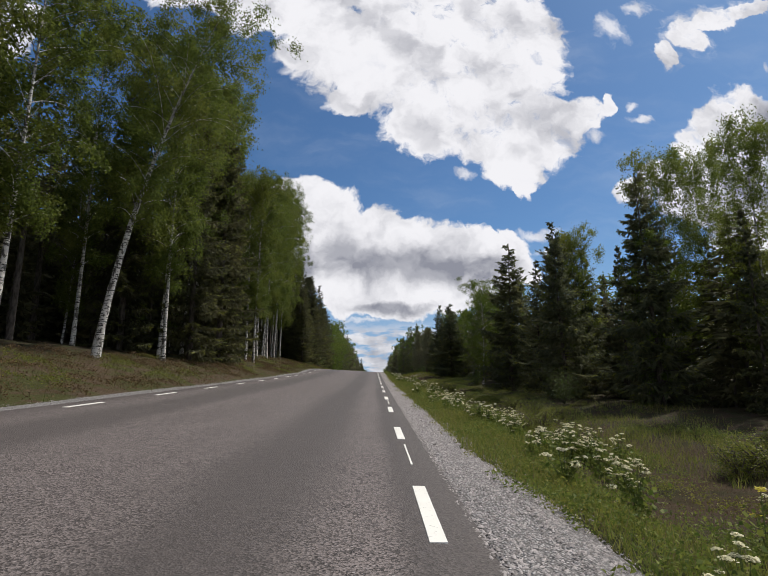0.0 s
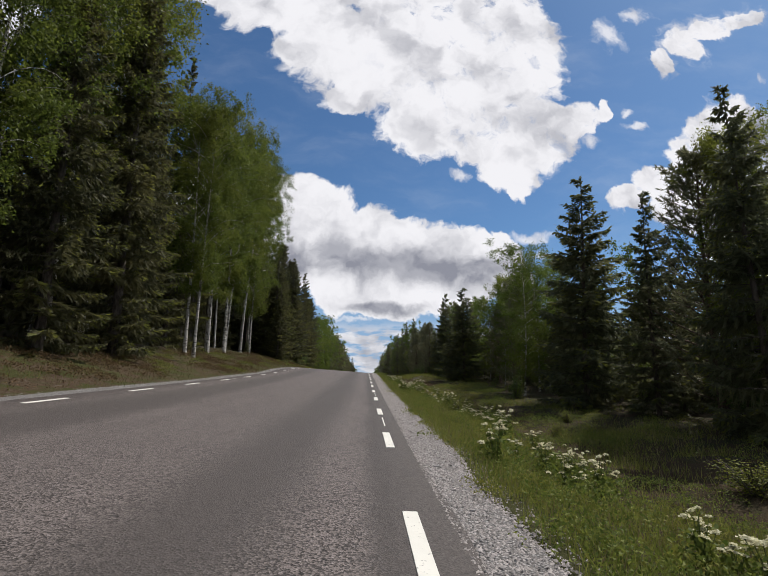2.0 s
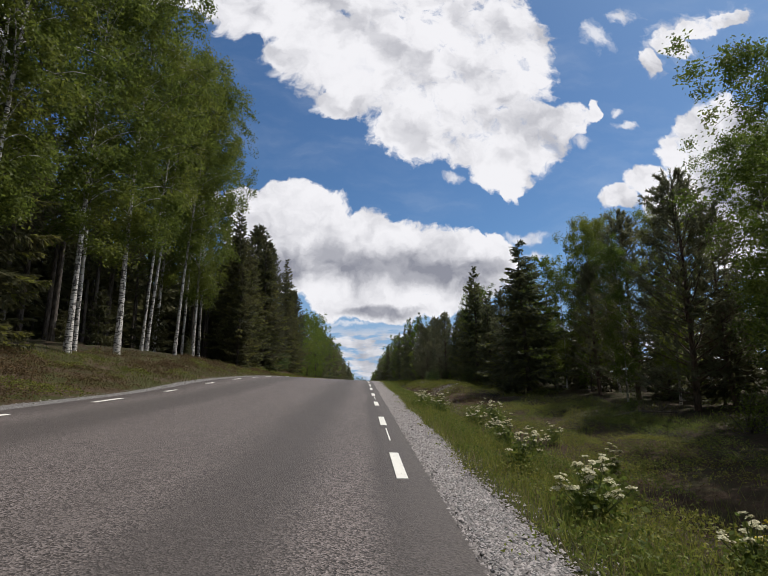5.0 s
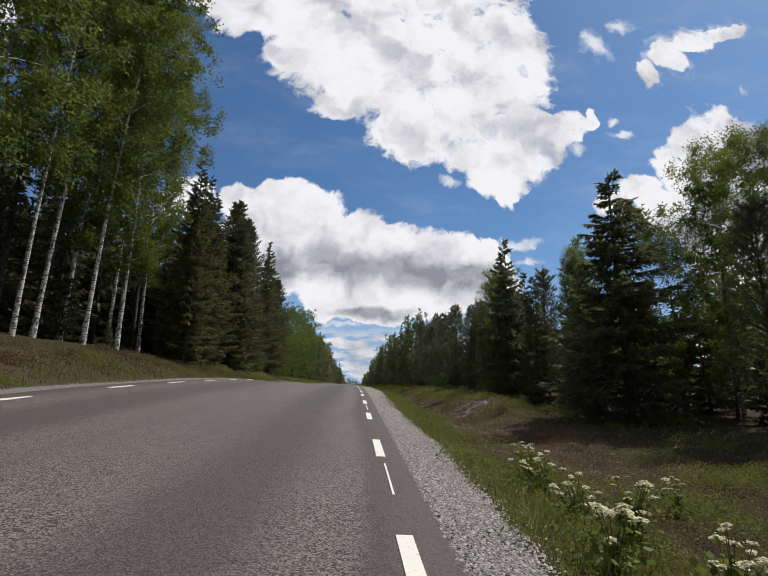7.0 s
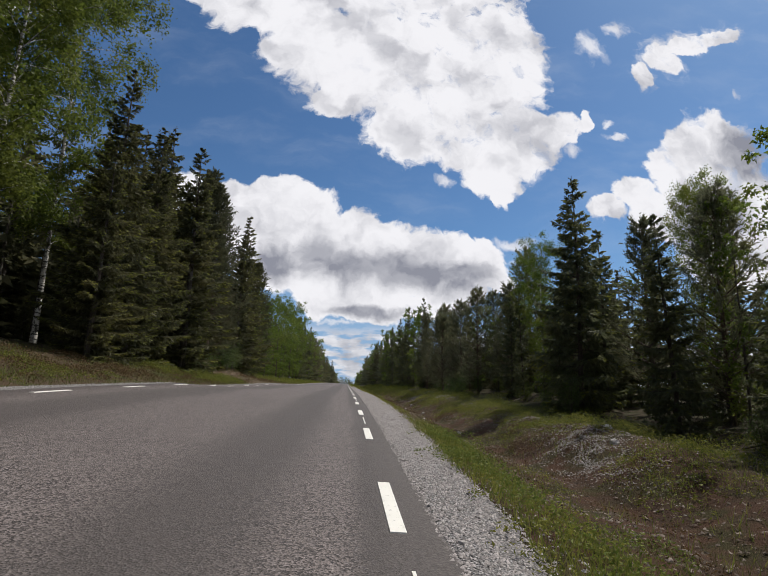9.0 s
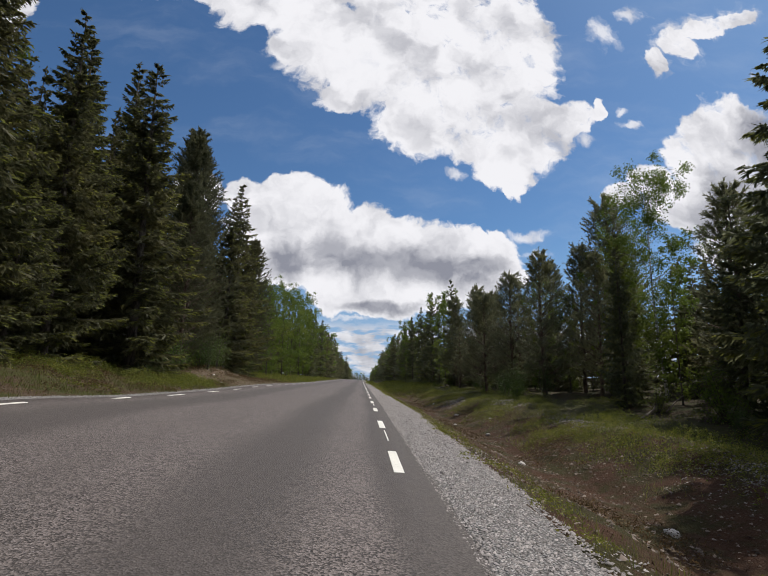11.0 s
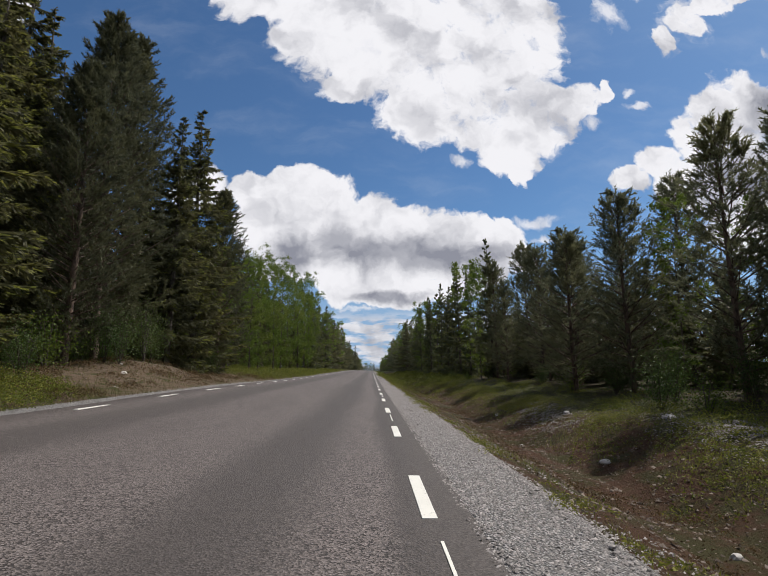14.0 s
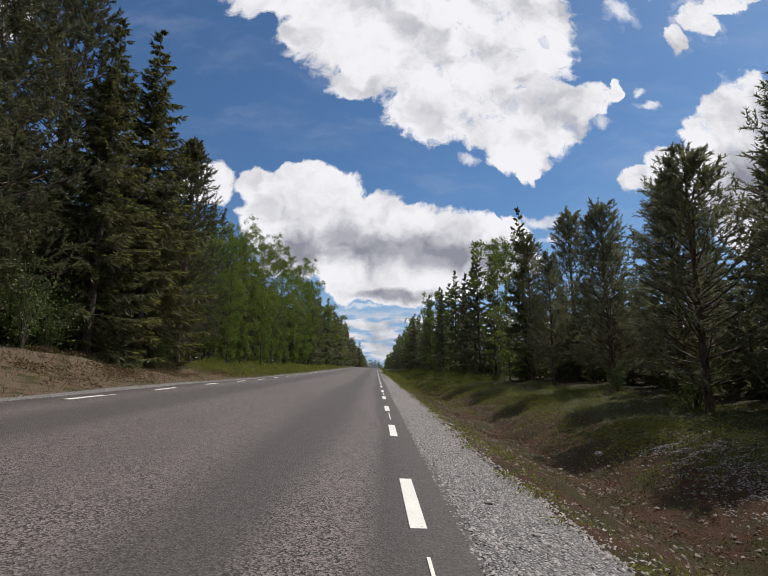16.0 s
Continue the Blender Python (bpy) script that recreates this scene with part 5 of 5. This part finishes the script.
for x, y, top in [(-8.6, 22.4, 15.5), (-8.3, 25.6, 17.0), (-10.8, 20.4, 17.0), (-10.0, 28.4, 18.5), (-10.6, 35.2, 19.5)]:
    plant("spruce_a", x, y, top)
for x, y, top in [(-9.05, 33.8, 16.2), (-8.3, 33.2, 15.6), (-12.5, 31.0, 22.5), (-9.3, 38.3, 17.5), (-9.1, 41.2, 18.3)]:
    plant("birch_a", x, y, top)
for x, y, top in [(-9.9, 39.6, 18.0), (-11.0, 45.0, 18.0)]:
    plant("birch_b", x, y, top)
for x, y, top in [(-10.6, 46.3, 19.0), (-11.2, 48.2, 21.0), (-10.4, 49.9, 20.0), (-11.5, 53.9, 21.5)]:
    plant("birch_b", x, y, top, turn=0, tilt=3)
for x, y, top in [(-12.4, 51.5, 21.0), (-10.3, 52.2, 18.0), (-11.6, 57.5, 20.0)]:
    plant("birch_a", x, y, top)
for x, y, top in [(-8.2, 54.6, 10.0), (-8.8, 56.3, 14.0), (-8.9, 60.3, 13.6), (-8.6, 64.6, 14.9), (-9.0, 78.0, 14.4), (-8.7, 58.4, 9.0), (-9.4, 82.0, 17.0)]:
    plant("spruce_a", x, y, top, wide=1.3)
for x, y, top in [(-11.1, 69.8, 15.2), (-9.9, 67.2, 14.0), (-14.3, 76.7, 19.0), (-15.4, 76.3, 22.2), (-10.2, 62.5, 14.8), (-12.8, 66.5, 17.0), (-13.0, 72.0, 20.0), (-11.4, 63.6, 13.5), (-12.2, 69.0, 15.5)]:
    plant("spruce_b", x, y, top, wide=1.3)
for x, y, top in [(-13.2, 82.0, 21.5), (-10.2, 74.6, 17.0), (-9.4, 71.6, 12.8), (-9.2, 85.5, 13.6)]:
    plant("pine_tall", x, y, top)
for x, y, top in [(-8.9, 92.0, 10.5), (-9.2, 96.0, 12.0), (-8.8, 100.2, 12.2), (-9.0, 104.5, 12.8), (-9.3, 110.0, 13.2), (-9.0, 116.0, 13.5), (-9.2, 123.1, 15.3), (-9.6, 130.0, 14.0)]:
    plant("birch_bright", x, y, top)

plant("spruce_young", -10.2, 51.3, 4.15, wide=1.25)

# ---- trees beyond the right verge ----
for x, y, top in [(9.8, 15.6, 8.8), (11.5, 15.5, 9.0), (10.4, 12.2, 8.0), (8.6, 19.5, 7.2), (9.8, 33.0, 7.6), (10.1, 42.8, 8.6), (9.6, 40.4, 8.0), (10.0, 51.2, 8.2), (11.0, 65.3, 8.4), (8.9, 36.0, 6.6)]:
    plant("birch_young", x, y, top, wide=0.82)
for x, y, top in [(6.6, 29.4, 7.0), (8.2, 37.4, 5.8), (8.0, 31.5, 6.6), (7.6, 45.0, 4.2), (9.5, 61.0, 9.2), (8.9, 43.6, 6.6)]:
    plant("birch_young_b", x, y, top)
for x, y, top in [(7.1, 17.6, 6.9), (7.4, 53.5, 9.1), (8.4, 14.0, 7.2), (7.8, 46.2, 5.6)]:
    plant("spruce_young", x, y, top)
for x, y, top in [(7.0, 24.4, 7.9), (6.8, 42.4, 7.5)]:
    plant("spruce_young", x, y, top, wide=1.35)
plant("pine_young", 6.8, 72.5, 7.1, wide=1.15)
for x, y, top in [(7.6, 21.8, 6.3), (8.4, 27.0, 6.8), (7.0, 48.6, 6.0), (8.2, 56.4, 6.4), (7.2, 59.4, 6.0)]:
    plant("spruce_young_b", x, y, top)
for x, y, top in [(8.2, 20.3, 7.0), (8.4, 34.6, 7.0), (9.0, 49.5, 7.2), (10.7, 66.0, 10.3), (7.7, 70.6, 7.8), (9.7, 85.5, 10.0), (9.0, 38.2, 7.2), (8.1, 79.0, 8.2)]:
    plant("pine_young", x, y, top)
for x, y, top in [(7.6, 66.2, 7.8), (9.6, 66.8, 8.3), (8.3, 62.8, 6.8), (8.1, 75.2, 7.6), (8.1, 87.3, 9.3), (9.3, 57.8, 7.4), (7.4, 82.6, 7.2), (10.4, 71.6, 8.8)]:
    plant("pine_young_b", x, y, top)

# second row, lower, that closes the gaps
gap_rng = R(95)
y = 9.0
while y < 90:
    kind = gap_rng.choice(["row_spruce", "spruce_young_b", "row_birch", "pine_young_b", "pine_young"], p=[0.5, 0.14, 0.36, 0, 0] if y < 33 else [0.14, 0.06, 0.70, 0.10, 0] if y < 50 else [0.16, 0.10, 0.20, 0.30, 0.24])
    x = 8.9 + gap_rng.normal(0, 0.4)
    plant(str(kind), x, y, float(road_z(y)) + gap_rng.uniform(4.4, 6.2))
    y += gap_rng.uniform(1.9, 3.1)

# ---- the rows that go on down the road ----
rng = R(91)
y = 88.0
while y < 215:
    kind = rng.choice(["row_spruce", "row_birch"], p=[0.75, 0.25]) if y < 135 else rng.choice(["far_spruce", "far_pine", "far_birch"], p=[0.5, 0.3, 0.2])
    plant(str(kind), 7.7 - 0.004 * (y - 88) + rng.normal(0, 0.45), y, float(road_z(y)) + rng.uniform(7.0, 10.0))
    y += rng.uniform(1.4, 2.4)
y = 126.0
while y < 215:
    kind = rng.choice(["row_spruce", "row_birch"]) if y < 150 else rng.choice(["far_spruce", "far_pine", "far_birch"], p=[0.45, 0.15, 0.4])
    plant(str(kind), -9.5 + rng.normal(0, 0.6), y, float(road_z(y)) + rng.uniform(10.0, 13.5))
    y += rng.uniform(1.6, 3.0)


def joined_woods(name, label, rows):
    """Many simple trees in one mesh: crowns, then trunks."""
    tri, quad_v, quad_f = [], [], []
    for kind, x, y, top in rows:
        height, _, _, (t, faces, sides) = MODELS[kind]
        z = float(land_z(x, y)) - 0.1
        s = (top - z) / height
        w = s * rng.uniform(0.9, 1.25)
        a = rng.uniform(0, 6.28)
        rot = np.array([[math.cos(a) * w, -math.sin(a) * w, 0], [math.sin(a) * w, math.cos(a) * w, 0], [0, 0, s]])
        f = faces @ rot.T + (x, y, z)
        if sides == 4:
            f = np.concatenate([f[:, [0, 1, 2]], f[:, [0, 2, 3]]])
        tri.append((f, 0 if kind != "far_birch" else 1))
        n = len(quad_v)
        quad_v.extend(tuple(rot @ np.array(v) + (x, y, z)) for v in t.v[:72])
        quad_f.extend(tuple(n + i for i in q) for q in t.f[:64] if max(q) < 72)
    pts = np.concatenate([t for t, _ in tri])
    index = np.concatenate([np.full(len(t), i) for t, i in tri])
    tagged(new(name, mesh_from_arrays(name, pts, 3, [SPRUCE_LEAF, GREEN_LEAF], index)), label, "woods", kind="stuff")
    me = mesh_of("forest_trunks", quad_v, quad_f, [SPRUCE_BARK], soft=True)
    tagged(new("forest_trunks", me), "grey trunks standing in the dark forest", "trunks", kind="stuff")


def woods():
    left, right = [], []
    for y in np.arange(2, 150, 3.4):
        for x, top in ((-18, 14.5), (-21, 15), (-25, 15.5), (-33, 16)):
            left.append((str(rng.choice(["far_spruce", "far_pine"])), x + rng.normal(0, 0.8), y + rng.normal(0, 0.8), float(road_z(y)) + top * rng.uniform(0.8, 1.1)))
    for y in np.arange(2, 118, 3.3):
        for x, top in ((-13.4, 13.0), (-15.4, 14)):
            left.append(("stand_spruce", x + rng.normal(0, 0.7), y + rng.normal(0, 0.9), float(road_z(y)) + top * rng.uniform(0.85, 1.1)))
    for y in np.arange(4, 112, 2.6):
        left.append(("far_spruce", -17.0 + rng.normal(0, 0.6), y, float(road_z(y)) + rng.uniform(7, 13)))
    for y in np.arange(86, 150, 1.9):
        left.append((str(rng.choice(["far_spruce", "far_birch"])), -10.4 + rng.normal(0, 0.4), y, float(road_z(y)) + rng.uniform(2.2, 4.5)))
        right.append((str(rng.choice(["far_spruce", "far_birch"])), 9.2 + rng.normal(0, 0.4), y, float(road_z(y)) + rng.uniform(2.0, 4.0)))
    for y in np.arange(86, 150, 2.4):
        for x, top in ((-11.6, 9.5), (-14.5, 12.0)):
            left.append((str(rng.choice(["far_spruce", "far_birch"])), x + rng.normal(0, 0.5), y, float(road_z(y)) + top * rng.uniform(0.8, 1.1)))
    for y in np.arange(62, 98, 2.4):
        right.append((str(rng.choice(["far_spruce", "far_pine"])), 11.4 + rng.normal(0, 0.5), y, float(road_z(y)) + rng.uniform(3.2, 5.0)))
    for y in np.arange(4, 29, 2.2):
        for x, top in ((11.6, 5.2), (14.6, 6.0)):
            right.append((str(rng.choice(["far_spruce", "far_pine"])), x + rng.normal(0, 0.5), y, float(road_z(y)) + top * rng.uniform(0.75, 1.1)))
    for y in np.arange(4, 150, 3.2):
        for x, top in ((10.9, 4.6), (13.4, 5.8), (17.0, 6.4), (23, 7.2)):
            right.append((str(rng.choice(["far_spruce", "far_pine", "far_birch"], p=[0.5, 0.35, 0.15])), x + rng.normal(0, 0.7), y + rng.normal(0, 0.7), float(road_z(y)) + top * rng.uniform(0.75, 1.12)))
    for y in np.arange(4, 110, 2.2):
        right.append(("under_spruce", 10.0 + rng.normal(0, 0.5), y, float(land_z(10, y)) + rng.uniform(1.4, 3.2)))
        right.append(("far_spruce", 13.2 + rng.normal(0, 0.6), y, float(land_z(12, y)) + rng.uniform(2.0, 4.0)))
    for y in np.arange(6, 110, 4.5):
        left.append(("under_spruce", -13.0 + rng.normal(0, 0.9), y + rng.normal(0, 1), float(land_z(-12.6, y)) + rng.uniform(1.2, 3.6)))
    joined_woods("forest_left", "dense dark conifer forest behind the birches", left)
    joined_woods("forest_right", "dense young conifer forest beyond the ditch", right)
    far = []
    for y in np.arange(216, 520, 7.0):
        for x, top in ((-9.8, 12.5), (-13, 13), (9.0, 10), (12.5, 11)):
            far.append((str(rng.choice(["far_spruce", "far_birch"], p=[0.6, 0.4])), x + rng.normal(0, 0.6), y + rng.normal(0, 1), float(road_z(y)) + top * rng.uniform(0.8, 1.1)))
    for x in np.arange(-26, 26, 0.9):
        far.append((str(rng.choice(["far_spruce", "far_birch"])), x, 600 + rng.normal(0, 14), float(road_z(600)) + rng.uniform(6, 12)))
    joined_woods("far_forest", "distant mixed forest along and across the road", far)


woods()

# ---- bushes ----
for k in range(34):
    side = rng.random() < 0.45
    y = rng.uniform(66, 96) if side else rng.uniform(12, 95)
    if side:
        x = rng.uniform(-9.4, -7.9)
        plant("bush_a" if rng.random() < 0.6 else "bush_b", x, y, ground_at(x, y) + rng.uniform(0.6, 1.8))
    else:
        x = rng.uniform(6.0, 8.2)
        plant("bush_a" if rng.random() < 0.5 else "bush_b", x, y, ground_at(x, y) + rng.uniform(0.5, 1.3))

# single saplings at the forest's edge
for x, y, h in [(7.6, 50.0, 1.3), (-8.6, 72.4, 1.9), (-8.2, 74.2, 2.1), (-9.6, 71.0, 1.7), (6.9, 67.5, 1.5), (7.6, 66.0, 1.2), (6.0, 28.5, 0.9)]:
    plant("bush_a", x, y, ground_at(x, y) + h, wide=0.7)

# low leafy growth on the early verge
mounds = R(97)
for k in range(24):
    x, y = mounds.uniform(2.2, 5.2), mounds.uniform(3.0, 30.0)
    plant("low_shrub", x, y, ground_at(x, y) + mounds.uniform(0.22, 0.45), wide=mounds.uniform(1.2, 1.9))


# ---- single larger stones in the gravel ----
def loose_stones():
    rng = R(101)
    shoulder = bpy.data.objects["gravel_shoulder_right"]
    shapes = []
    for k in range(7):
        bm = bmesh.new()
        bmesh.ops.create_icosphere(bm, subdivisions=1, radius=1)
        for v in bm.verts:
            v.co = Vector((v.co.x * 1.2, v.co.y * 0.9, v.co.z * 0.6)) * rng.uniform(0.7, 1.25)
        me = bpy.data.meshes.new("stone")
        bm.to_mesh(me)
        bm.free()
        me.materials.append(SINGLE)
        shapes.append(me)
    for k in range(280):
        y = rng.uniform(1.5, 72)
        x = EDGE_R + 0.03 + float(shoulder_width(y)) * rng.uniform(0.0, 1.0)
        size = rng.uniform(0.012, 0.021)
        ob = new("stone", shapes[k % 7])
        ob.parent = shoulder
        ob.matrix_basis = pose(x, y, float(land_z(x, y)) + size * 0.3, 0, 0, rng.uniform(0, 360)) @ Matrix.Diagonal((size, size, size, 1))


loose_stones()
